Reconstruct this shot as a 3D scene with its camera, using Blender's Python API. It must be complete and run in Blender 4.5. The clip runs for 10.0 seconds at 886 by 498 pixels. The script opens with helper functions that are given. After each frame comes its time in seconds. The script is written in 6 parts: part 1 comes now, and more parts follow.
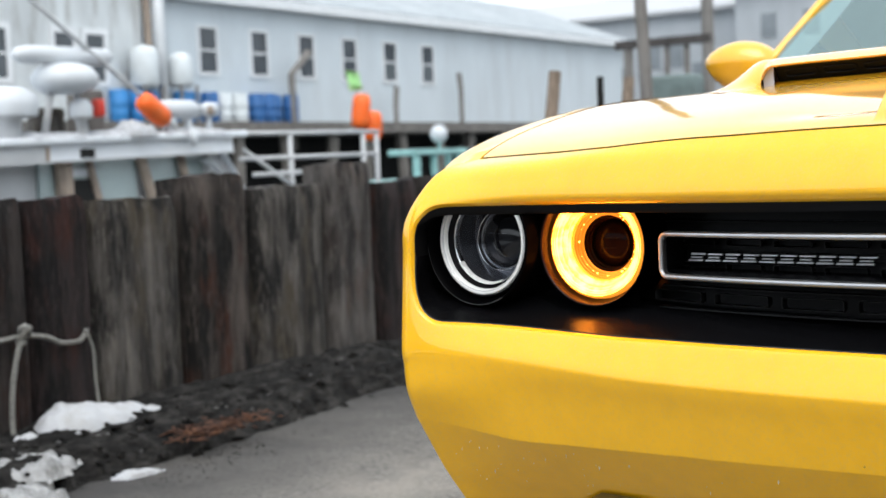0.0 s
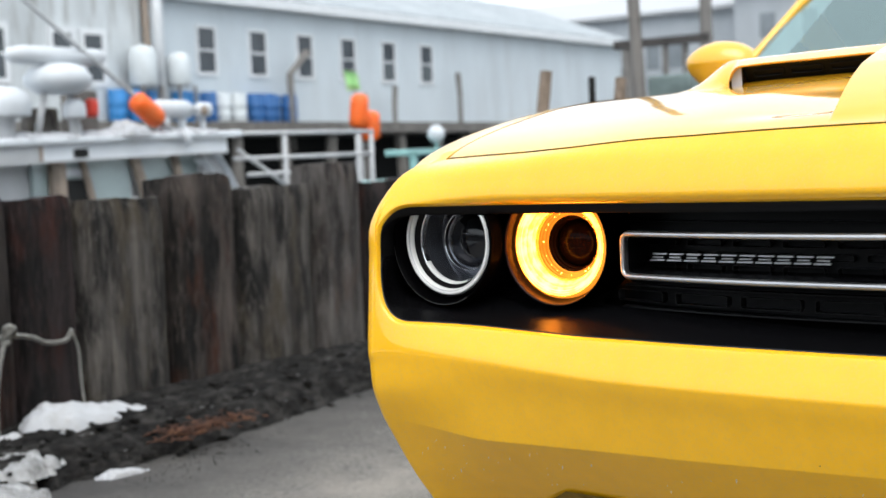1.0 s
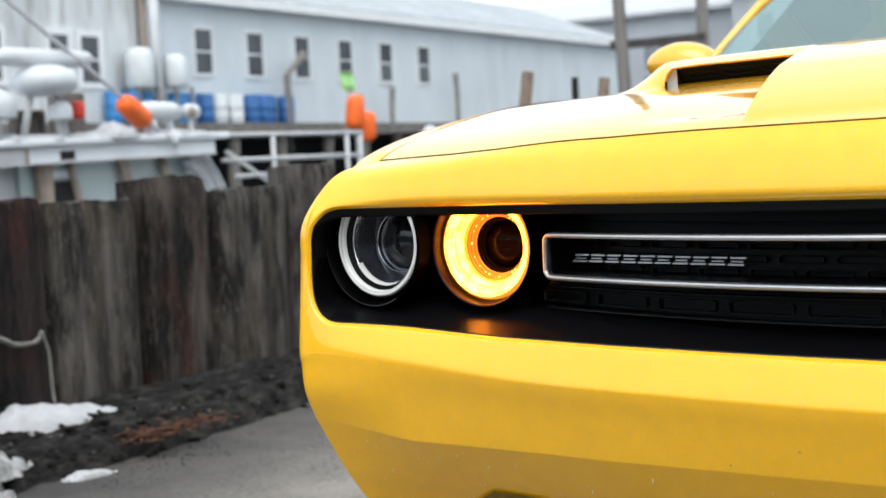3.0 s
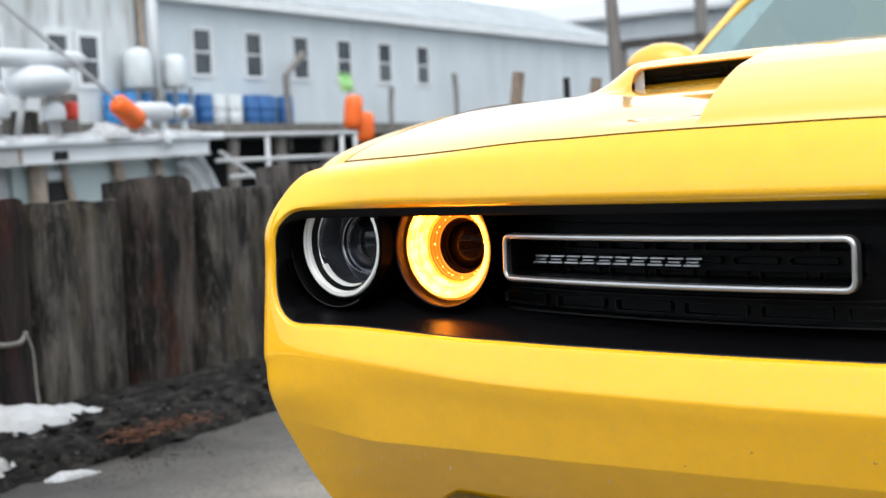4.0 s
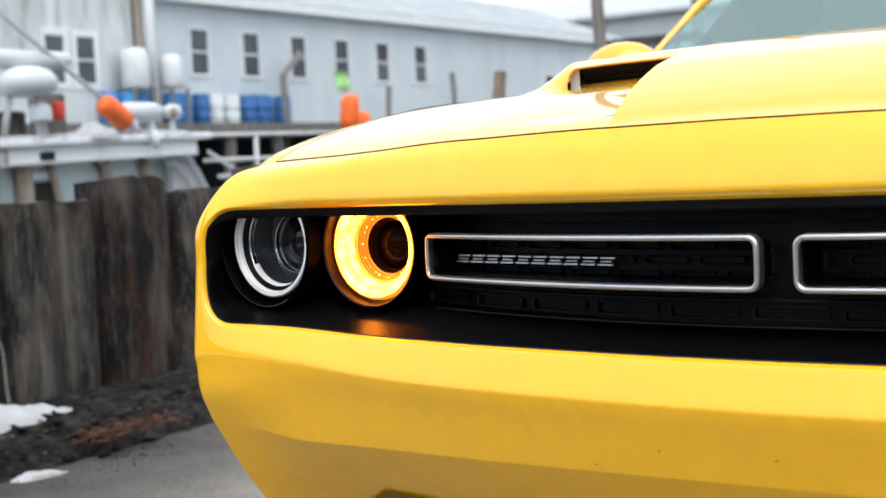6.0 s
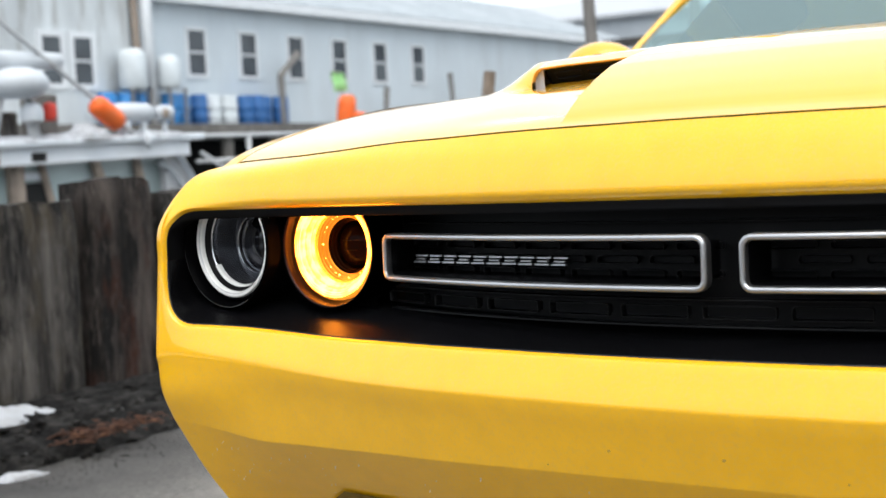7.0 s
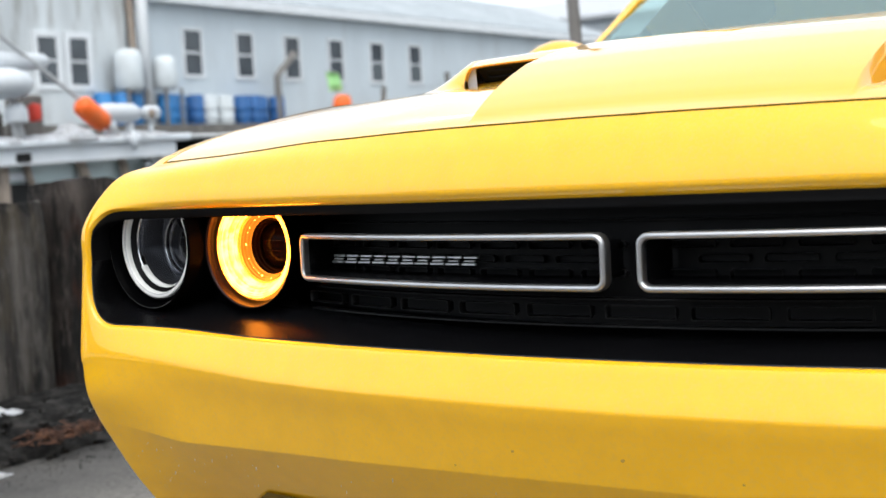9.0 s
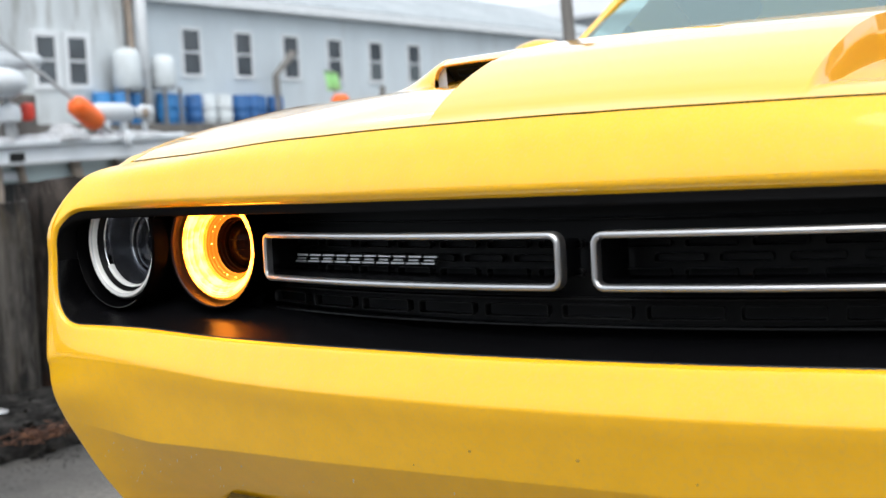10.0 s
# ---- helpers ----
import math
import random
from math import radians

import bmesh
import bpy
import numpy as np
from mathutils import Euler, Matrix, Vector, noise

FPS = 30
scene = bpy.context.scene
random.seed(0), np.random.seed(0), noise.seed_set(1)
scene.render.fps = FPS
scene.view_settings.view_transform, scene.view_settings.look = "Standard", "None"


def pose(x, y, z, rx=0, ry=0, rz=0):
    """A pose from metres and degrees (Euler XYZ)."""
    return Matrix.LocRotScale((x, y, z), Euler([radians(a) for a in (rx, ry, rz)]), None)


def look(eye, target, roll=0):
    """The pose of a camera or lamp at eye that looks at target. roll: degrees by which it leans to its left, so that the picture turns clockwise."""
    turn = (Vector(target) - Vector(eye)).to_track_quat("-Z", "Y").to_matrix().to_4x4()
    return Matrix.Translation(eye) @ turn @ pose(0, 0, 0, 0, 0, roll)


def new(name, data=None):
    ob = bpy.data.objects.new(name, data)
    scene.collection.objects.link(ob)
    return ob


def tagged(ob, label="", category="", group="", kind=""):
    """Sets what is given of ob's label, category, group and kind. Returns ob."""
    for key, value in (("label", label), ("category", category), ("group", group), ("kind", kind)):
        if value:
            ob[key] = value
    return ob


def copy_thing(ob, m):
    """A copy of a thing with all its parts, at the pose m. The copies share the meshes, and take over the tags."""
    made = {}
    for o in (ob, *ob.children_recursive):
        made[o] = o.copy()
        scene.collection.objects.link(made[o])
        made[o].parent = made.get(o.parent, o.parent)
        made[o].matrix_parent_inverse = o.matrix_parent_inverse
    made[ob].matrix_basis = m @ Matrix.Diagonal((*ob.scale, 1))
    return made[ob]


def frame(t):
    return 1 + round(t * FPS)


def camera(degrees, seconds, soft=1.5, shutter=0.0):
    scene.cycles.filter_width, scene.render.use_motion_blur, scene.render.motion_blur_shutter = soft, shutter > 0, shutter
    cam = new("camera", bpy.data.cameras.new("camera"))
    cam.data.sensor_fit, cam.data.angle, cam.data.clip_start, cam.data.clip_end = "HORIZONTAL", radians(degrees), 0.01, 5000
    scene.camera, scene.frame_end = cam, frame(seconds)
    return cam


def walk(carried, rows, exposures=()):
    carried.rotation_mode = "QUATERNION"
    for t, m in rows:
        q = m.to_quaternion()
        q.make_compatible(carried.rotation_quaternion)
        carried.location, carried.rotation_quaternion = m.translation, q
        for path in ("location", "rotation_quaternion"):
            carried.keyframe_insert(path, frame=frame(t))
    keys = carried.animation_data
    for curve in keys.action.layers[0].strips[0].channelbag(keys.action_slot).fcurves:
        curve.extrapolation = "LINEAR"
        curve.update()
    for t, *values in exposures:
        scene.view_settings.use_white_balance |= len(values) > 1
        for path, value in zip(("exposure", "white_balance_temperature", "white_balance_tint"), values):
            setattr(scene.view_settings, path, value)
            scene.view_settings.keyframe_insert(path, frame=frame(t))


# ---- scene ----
# ---- camera ----
DEG = 36.38
cam = camera(DEG, 10.0)
cam.data.dof.use_dof = True
cam.data.dof.focus_distance = 1.62
cam.data.dof.aperture_fstop = 7.2

# seconds, eye x y z, degrees turned left, tilted up, leaning right
PATH = [
    (0.0, 0.2111, -1.3917, 0.8579, 33.689, -3.679, 2.387),
    (0.5, 0.2333, -1.3823, 0.8576, 33.685, -3.692, 2.424),
    (1.0, 0.2526, -1.3711, 0.8566, 33.685, -3.688, 2.418),
    (1.5, 0.2720, -1.3609, 0.8564, 33.700, -3.685, 2.441),
    (2.0, 0.2933, -1.3493, 0.8562, 33.690, -3.677, 2.484),
    (2.5, 0.3149, -1.3384, 0.8553, 33.683, -3.674, 2.562),
    (4.0, 0.3792, -1.3024, 0.8534, 33.702, -3.657, 2.627),
    (4.5, 0.4007, -1.2905, 0.8528, 33.702, -3.664, 2.678),
    (5.0, 0.4208, -1.2777, 0.8511, 33.704, -3.670, 2.723),
    (5.5, 0.4408, -1.2659, 0.8504, 33.729, -3.690, 2.747),
    (7.0, 0.5057, -1.2248, 0.8474, 33.701, -3.686, 2.885),
    (7.5, 0.5255, -1.2107, 0.8454, 33.710, -3.695, 2.894),
    (8.0, 0.5458, -1.1938, 0.8447, 33.703, -3.700, 2.895),
    (8.5, 0.5683, -1.1766, 0.8434, 33.702, -3.707, 2.988),
    (9.0, 0.5862, -1.1633, 0.8420, 33.697, -3.705, 3.059),
    (9.5, 0.6027, -1.1506, 0.8407, 33.696, -3.717, 3.100),
    (10.0, 0.6203, -1.1339, 0.8389, 33.701, -3.730, 3.081),
]


def eye_pose(x, y, z, yaw, pitch, lean):
    a, b = radians(yaw), radians(pitch)
    aim = Vector((x - math.sin(a) * math.cos(b), y + math.cos(a) * math.cos(b), z + math.sin(b)))
    return look((x, y, z), aim, -lean)


walk(cam, [(r[0], eye_pose(*r[1:])) for r in PATH], exposures=[(0.0, 0.98), (10.0, 0.96)])

# ---- world and light ----
world = bpy.data.worlds.new("world")
scene.world = world
world.use_nodes = True
wn, wl = world.node_tree.nodes, world.node_tree.links
wn.clear()
sky = wn.new("ShaderNodeTexSky")
sky.sky_type = "NISHITA"
sky.sun_disc = False
sky.sun_elevation, sky.sun_rotation = radians(60), radians(142)
sky.air_density, sky.dust_density, sky.ozone_density = 1.0, 4.0, 1.0
grey = wn.new("ShaderNodeHueSaturation")
grey.inputs["Saturation"].default_value = 0.30
back = wn.new("ShaderNodeBackground")
back.inputs["Strength"].default_value = 0.137
wout = wn.new("ShaderNodeOutputWorld")
wl.new(sky.outputs[0], grey.inputs["Color"])
cloud = wn.new("ShaderNodeMix")
cloud.data_type = "RGBA"
cloud.inputs[0].default_value = 0.6
cloud.inputs[7].default_value = (6.3, 7.0, 7.6, 1)
wl.new(grey.outputs[0], cloud.inputs[6])
wl.new(cloud.outputs[2], back.inputs["Color"])
wl.new(back.outputs[0], wout.inputs["Surface"])

sun_data = bpy.data.lights.new("sun", "SUN")
sun_data.energy, sun_data.angle, sun_data.color = 0.8, radians(50), (1.0, 0.96, 0.9)
sun = new("sun", sun_data)
sun.matrix_world = look((7, -9, 20), (0, 0, 0))


# ---- materials ----
def mat(name, base, rough=0.5, metal=0.0, var=0.0, scale=8.0, bump=0.0, bump_scale=60.0, stain=None, stain_scale=2.0,
        stain_amount=0.5, stretch=(1, 1, 1), coat=0.0, spec=0.5, rand=0.0, trans=0.0, ior=1.45, emit=None, power=0.0):
    """A procedural surface: base colour, grain, stains at a second scale, relief."""
    m = bpy.data.materials.new(name)
    m.use_nodes = True
    nt = m.node_tree
    n, l = nt.nodes, nt.links
    b = n["Principled BSDF"]
    b.inputs["Base Color"].default_value = (*base, 1)
    b.inputs["Roughness"].default_value = rough
    b.inputs["Metallic"].default_value = metal
    b.inputs["Specular IOR Level"].default_value = spec
    b.inputs["Coat Weight"].default_value = coat
    b.inputs["Coat Roughness"].default_value = 0.03
    b.inputs["Coat IOR"].default_value = 1.62
    b.inputs["Transmission Weight"].default_value = trans
    b.inputs["IOR"].default_value = ior
    if emit:
        b.inputs["Emission Color"].default_value = (*emit, 1)
        b.inputs["Emission Strength"].default_value = power
    if not (var or bump or stain or rand):
        return m
    tc = n.new("ShaderNodeTexCoord")
    mp = n.new("ShaderNodeMapping")
    mp.inputs["Scale"].default_value = stretch
    l.new(tc.outputs["Object"], mp.inputs["Vector"])
    col = n.new("ShaderNodeRGB")
    col.outputs[0].default_value = (*base, 1)
    out = col.outputs[0]
    if var:
        t = n.new("ShaderNodeTexNoise")
        t.inputs["Scale"].default_value, t.inputs["Detail"].default_value = scale, 6
        l.new(mp.outputs[0], t.inputs["Vector"])
        mr = n.new("ShaderNodeMapRange")
        mr.inputs["From Min"].default_value, mr.inputs["From Max"].default_value = 0.3, 0.7
        mr.inputs["To Min"].default_value, mr.inputs["To Max"].default_value = 1 - var, 1 + var
        l.new(t.outputs["Fac"], mr.inputs["Value"])
        mx = n.new("ShaderNodeVectorMath")
        mx.operation = "SCALE"
        l.new(out, mx.inputs[0])
        l.new(mr.outputs[0], mx.inputs["Scale"])
        out = mx.outputs[0]
        rr = n.new("ShaderNodeMapRange")
        rr.inputs["To Min"].default_value, rr.inputs["To Max"].default_value = max(rough - 0.1 * min(1, var * 2), 0.02), min(rough + 0.1 * min(1, var * 2), 1)
        l.new(t.outputs["Fac"], rr.inputs["Value"])
        l.new(rr.outputs[0], b.inputs["Roughness"])
    if stain:
        t = n.new("ShaderNodeTexNoise")
        t.inputs["Scale"].default_value, t.inputs["Detail"].default_value, t.inputs["Roughness"].default_value = stain_scale, 8, 0.65
        l.new(mp.outputs[0], t.inputs["Vector"])
        mr = n.new("ShaderNodeMapRange")
        mr.inputs["From Min"].default_value, mr.inputs["From Max"].default_value = 0.48, 0.68
        mr.inputs["To Max"].default_value = stain_amount
        l.new(t.outputs["Fac"], mr.inputs["Value"])
        mx = n.new("ShaderNodeMix")
        mx.data_type = "RGBA"
        l.new(mr.outputs[0], mx.inputs[0])
        l.new(out, mx.inputs[6])
        mx.inputs[7].default_value = (*stain, 1)
        out = mx.outputs[2]
    if rand:
        oi = n.new("ShaderNodeObjectInfo")
        mr = n.new("ShaderNodeMapRange")
        mr.inputs["To Min"].default_value, mr.inputs["To Max"].default_value = 1 - rand, 1 + rand
        l.new(oi.outputs["Random"], mr.inputs["Value"])
        mx = n.new("ShaderNodeVectorMath")
        mx.operation = "SCALE"
        l.new(out, mx.inputs[0])
        l.new(mr.outputs[0], mx.inputs["Scale"])
        out = mx.outputs[0]
    l.new(out, b.inputs["Base Color"])
    if bump:
        t = n.new("ShaderNodeTexNoise")
        t.inputs["Scale"].default_value, t.inputs["Detail"].default_value = bump_scale, 6
        l.new(mp.outputs[0], t.inputs["Vector"])
        bp = n.new("ShaderNodeBump")
        bp.inputs["Strength"].default_value, bp.inputs["Distance"].default_value = bump, 0.01
        l.new(t.outputs["Fac"], bp.inputs["Height"])
        l.new(bp.outputs[0], b.inputs["Normal"])
    return m


PAINT = mat("yellow_paint", (0.80, 0.405, 0.013), rough=0.42, coat=1.0, spec=0.28, var=0.02, scale=3)
BUMPER = mat("yellow_bumper_paint", (0.90, 0.472, 0.006), rough=0.42, coat=0.75, spec=0.22, var=0.03, scale=30, stain=(0.58, 0.40, 0.17), stain_scale=240, stain_amount=0.22)


def black_plastic(name, base, gloss, rough, tint=(1, 1, 1)):
    """Moulded black plastic: dark matt body with an even, weak sheen and fine grain."""
    m = bpy.data.materials.new(name)
    m.use_nodes = True
    n, l = m.node_tree.nodes, m.node_tree.links
    n.remove(n["Principled BSDF"])
    body, sheen, mix = n.new("ShaderNodeBsdfDiffuse"), n.new("ShaderNodeBsdfGlossy"), n.new("ShaderNodeMixShader")
    tc, t, mr = n.new("ShaderNodeTexCoord"), n.new("ShaderNodeTexNoise"), n.new("ShaderNodeMapRange")
    t.inputs["Scale"].default_value, t.inputs["Detail"].default_value = 60, 5
    mr.inputs["To Min"].default_value, mr.inputs["To Max"].default_value = rough * 0.85, rough * 1.15
    body.inputs["Color"].default_value = (*base, 1)
    sheen.inputs["Color"].default_value = (*tint, 1)
    mix.inputs[0].default_value = gloss
    l.new(tc.outputs["Object"], t.inputs["Vector"])
    l.new(t.outputs["Fac"], mr.inputs["Value"])
    l.new(mr.outputs[0], sheen.inputs["Roughness"])
    l.new(body.outputs[0], mix.inputs[1])
    l.new(sheen.outputs[0], mix.inputs[2])
    l.new(mix.outputs[0], n["Material Output"].inputs["Surface"])
    return m


GLOSS_BLACK = black_plastic("gloss_black", (0.0028, 0.0028, 0.0034), 0.040, 0.24)
SATIN_BLACK = black_plastic("satin_black_plastic", (0.0055, 0.0055, 0.0062), 0.010, 0.40)
HOUSING_BLACK = black_plastic("lamp_housing_black", (0.0012, 0.0012, 0.0014), 0.0008, 0.30)
AMBER_BROWN = black_plastic("brown_reflector_tube", (0.005, 0.002, 0.001), 0.012, 0.35, (1.0, 0.55, 0.25))
AMBER_LENS = black_plastic("smoked_amber_lens", (0.004, 0.002, 0.0015), 0.003, 0.15)
GRILLE_BLACK = mat("grille_black_plastic", (0.006, 0.006, 0.0064), rough=0.34, spec=0.25, var=0.2, scale=40)
RIM_GLINT = mat("painted_rim_glint", (0.035, 0.035, 0.037), rough=0.22, spec=0.5, var=0.2, scale=60)
GAP = mat("seam_rubber", (0.11, 0.07, 0.004), rough=0.95, spec=0.08, var=0.2)
CHIP = mat("chipped_paint", (0.40, 0.24, 0.05), rough=0.9, spec=0.1, var=0.3, scale=300)
DUST = mat("dried_road_dust", (0.60, 0.48, 0.30), rough=0.95, spec=0.1, var=0.2, scale=200)
# brown that stands for yellow paint in the shade of the inlets
SHADED_YELLOW = mat("shaded_yellow_inlet", (0.20, 0.125, 0.03), rough=0.8, spec=0.1, var=0.3, scale=40)
CHROME = mat("chrome", (0.75, 0.75, 0.76), rough=0.14, metal=1.0, var=0.05, scale=30)
SATIN_CHROME = mat("satin_chrome", (0.52, 0.52, 0.53), rough=0.36, metal=1.0, var=0.05, scale=30)
SILVER = mat("reflector_silver", (0.21, 0.22, 0.25), rough=0.20, metal=0.85, var=0.1, scale=30)
HALO_WHITE = mat("halo_white_plastic", (0.80, 0.80, 0.78), rough=0.25, var=0.04, scale=40)
LENS = mat("projector_glass", (0.012, 0.013, 0.016), rough=0.10, spec=0.5, var=0.1)
AMBER = mat("lit_amber_halo", (0.9, 0.5, 0.12), rough=0.3, emit=(1.0, 0.262, 0.015), power=10.5, var=0.05)


def facet_glow(m, low, high):
    """The lit lens is cut in fine facets: its glow varies from facet to facet."""
    n, l = m.node_tree.nodes, m.node_tree.links
    tc = n.new("ShaderNodeTexCoord")
    t = n.new("ShaderNodeTexNoise")
    t.inputs["Scale"].default_value, t.inputs["Detail"].default_value = 70, 3
    l.new(tc.outputs["Object"], t.inputs["Vector"])
    mr = n.new("ShaderNodeMapRange")
    mr.inputs["From Min"].default_value, mr.inputs["From Max"].default_value = 0.36, 0.62
    mr.inputs["To Min"].default_value, mr.inputs["To Max"].default_value = low, high
    flat = n.new("ShaderNodeVectorMath")
    flat.operation = "MULTIPLY"
    flat.inputs[1].default_value = (1, 0, 1)
    l.new(tc.outputs["Object"], flat.inputs[0])
    size = n.new("ShaderNodeVectorMath")
    size.operation = "LENGTH"
    l.new(flat.outputs[0], size.inputs[0])
    bands = n.new("ShaderNodeTexNoise")
    bands.noise_dimensions = "1D"
    bands.inputs["Scale"].default_value, bands.inputs["Detail"].default_value = 420, 2
    l.new(size.outputs["Value"], bands.inputs["W"])
    both = n.new("ShaderNodeMath")
    both.operation = "MULTIPLY_ADD"
    both.inputs[1].default_value = 0.9
    l.new(bands.outputs["Fac"], both.inputs[0])
    l.new(t.outputs["Fac"], both.inputs[2])
    mr.inputs["From Min"].default_value, mr.inputs["From Max"].default_value = 0.80, 1.08
    l.new(both.outputs[0], mr.inputs["Value"])
    l.new(mr.outputs[0], n["Principled BSDF"].inputs["Emission Strength"])


facet_glow(AMBER, 3.0, 20)
AMBER_EDGE = mat("amber_halo_edge", (0.85, 0.4, 0.06), rough=0.3, emit=(1.0, 0.30, 0.02), power=0.5, var=0.1, scale=60)
# weak emission stands in for ring light thrown back by the reflector
AMBER_DEEP = mat("glowing_amber_reflector", (0.60, 0.19, 0.02), rough=0.18, metal=0.8, var=0.2, scale=60, emit=(1.0, 0.30, 0.02), power=0.42)
AMBER_DARK = mat("dark_amber_wall", (0.018, 0.005, 0.0012), rough=0.30, metal=0.0, spec=0.25, var=0.2, scale=60)
AMBER_LED = mat("amber_led", (1.0, 0.6, 0.15), rough=0.3, emit=(1.0, 0.5, 0.1), power=5.0)


def thin_glass(name, tint, ior):
    """A thin pane: tinted see-through, with a mirror gloss that grows at flat angles."""
    m = bpy.data.materials.new(name)
    m.use_nodes = True
    n, l = m.node_tree.nodes, m.node_tree.links
    n.remove(n["Principled BSDF"])
    clear, gloss, mix, fr = n.new("ShaderNodeBsdfTransparent"), n.new("ShaderNodeBsdfGlossy"), n.new("ShaderNodeMixShader"), n.new("ShaderNodeFresnel")
    clear.inputs["Color"].default_value = (*tint, 1)
    gloss.inputs["Color"].default_value = (0.80, 1.0, 0.97, 1)
    gloss.inputs["Roughness"].default_value = 0.03
    fr.inputs["IOR"].default_value = ior
    l.new(fr.outputs[0], mix.inputs[0])
    l.new(clear.outputs[0], mix.inputs[1])
    l.new(gloss.outputs[0], mix.inputs[2])
    l.new(mix.outputs[0], n["Material Output"].inputs["Surface"])
    return m


GLASS = thin_glass("tinted_glass", (0.42, 0.60, 0.58), 3.2)
RUBBER = mat("tyre_rubber", (0.02, 0.02, 0.02), rough=0.8, var=0.3, bump=0.1)
EMBLEM_METAL = mat("brushed_emblem_metal", (0.62, 0.62, 0.63), rough=0.34, metal=1.0, var=0.15, scale=200)
ALLOY = mat("grey_alloy", (0.35, 0.35, 0.36), rough=0.3, metal=1.0, var=0.1)
INTERIOR = mat("dark_interior_cloth", (0.03, 0.032, 0.034), rough=0.8, var=0.3, bump=0.1)
ASPHALT = mat("worn_asphalt", (0.178, 0.168, 0.155), rough=0.9, var=0.45, scale=70, bump=0.6, bump_scale=160, stain=(0.285, 0.263, 0.232), stain_scale=2.4, stain_amount=0.75, spec=0.3)
KERB = mat("rotten_kerb_timber", (0.010, 0.0094, 0.0090), rough=0.92, var=0.9, scale=70, bump=1.0, bump_scale=90, stain=(0.055, 0.052, 0.049), stain_scale=26, stretch=(1, 0.42, 1), stain_amount=0.8, spec=0.2)
CHIPS = mat("brown_wood_splinters", (0.060, 0.026, 0.015), rough=0.85, var=0.6, scale=40, stain=(0.20, 0.085, 0.04), stain_scale=16, stain_amount=0.8)
STONE_BITS = mat("grey_stone_bits", (0.09, 0.09, 0.09), rough=0.8, var=0.5, scale=40)
SNOW = mat("old_snow", (0.43, 0.445, 0.47), rough=0.7, var=0.05, scale=6, bump=0.35, bump_scale=25, stain=(0.30, 0.295, 0.285), stain_scale=14, stain_amount=0.55)
SLUSH = mat("dirty_slush", (0.30, 0.305, 0.31), rough=0.5, var=0.25, scale=30, bump=0.5, bump_scale=40, stain=(0.07, 0.068, 0.064), stain_scale=22, stain_amount=0.8)
ROPE = mat("weathered_rope", (0.19, 0.19, 0.178), rough=0.9, var=0.3, scale=80, bump=0.8, bump_scale=120)
WATER = mat("harbour_water", (0.02, 0.03, 0.032), rough=0.12, var=0.2, scale=0.5, bump=0.4, bump_scale=2.0)


def dark_strip(m):
    """Darker asphalt along the timber kerb, with a ragged edge, and paler asphalt beyond."""
    n, l = m.node_tree.nodes, m.node_tree.links
    b = n["Principled BSDF"]
    own_tone = b.inputs["Base Color"].links[0].from_socket
    tc, sep = n.new("ShaderNodeTexCoord"), n.new("ShaderNodeSeparateXYZ")
    l.new(tc.outputs["Object"], sep.inputs[0])
    t = n.new("ShaderNodeTexNoise")
    t.inputs["Scale"].default_value, t.inputs["Detail"].default_value, t.inputs["Roughness"].default_value = 1.6, 7, 0.6
    l.new(tc.outputs["Object"], t.inputs["Vector"])
    add = n.new("ShaderNodeMath")
    add.operation = "MULTIPLY_ADD"
    add.inputs[1].default_value = 1.3
    l.new(t.outputs["Fac"], add.inputs[0])
    l.new(sep.outputs["X"], add.inputs[2])
    mr = n.new("ShaderNodeMapRange")
    mr.inputs["From Min"].default_value, mr.inputs["From Max"].default_value = -1.95, -1.15
    l.new(add.outputs[0], mr.inputs["Value"])
    mx = n.new("ShaderNodeMix")
    mx.data_type = "RGBA"
    mx.inputs[6].default_value = (0.055, 0.053, 0.052, 1)
    l.new(mr.outputs[0], mx.inputs[0])
    l.new(own_tone, mx.inputs[7])
    l.new(mx.outputs[2], b.inputs["Base Color"])


dark_strip(ASPHALT)


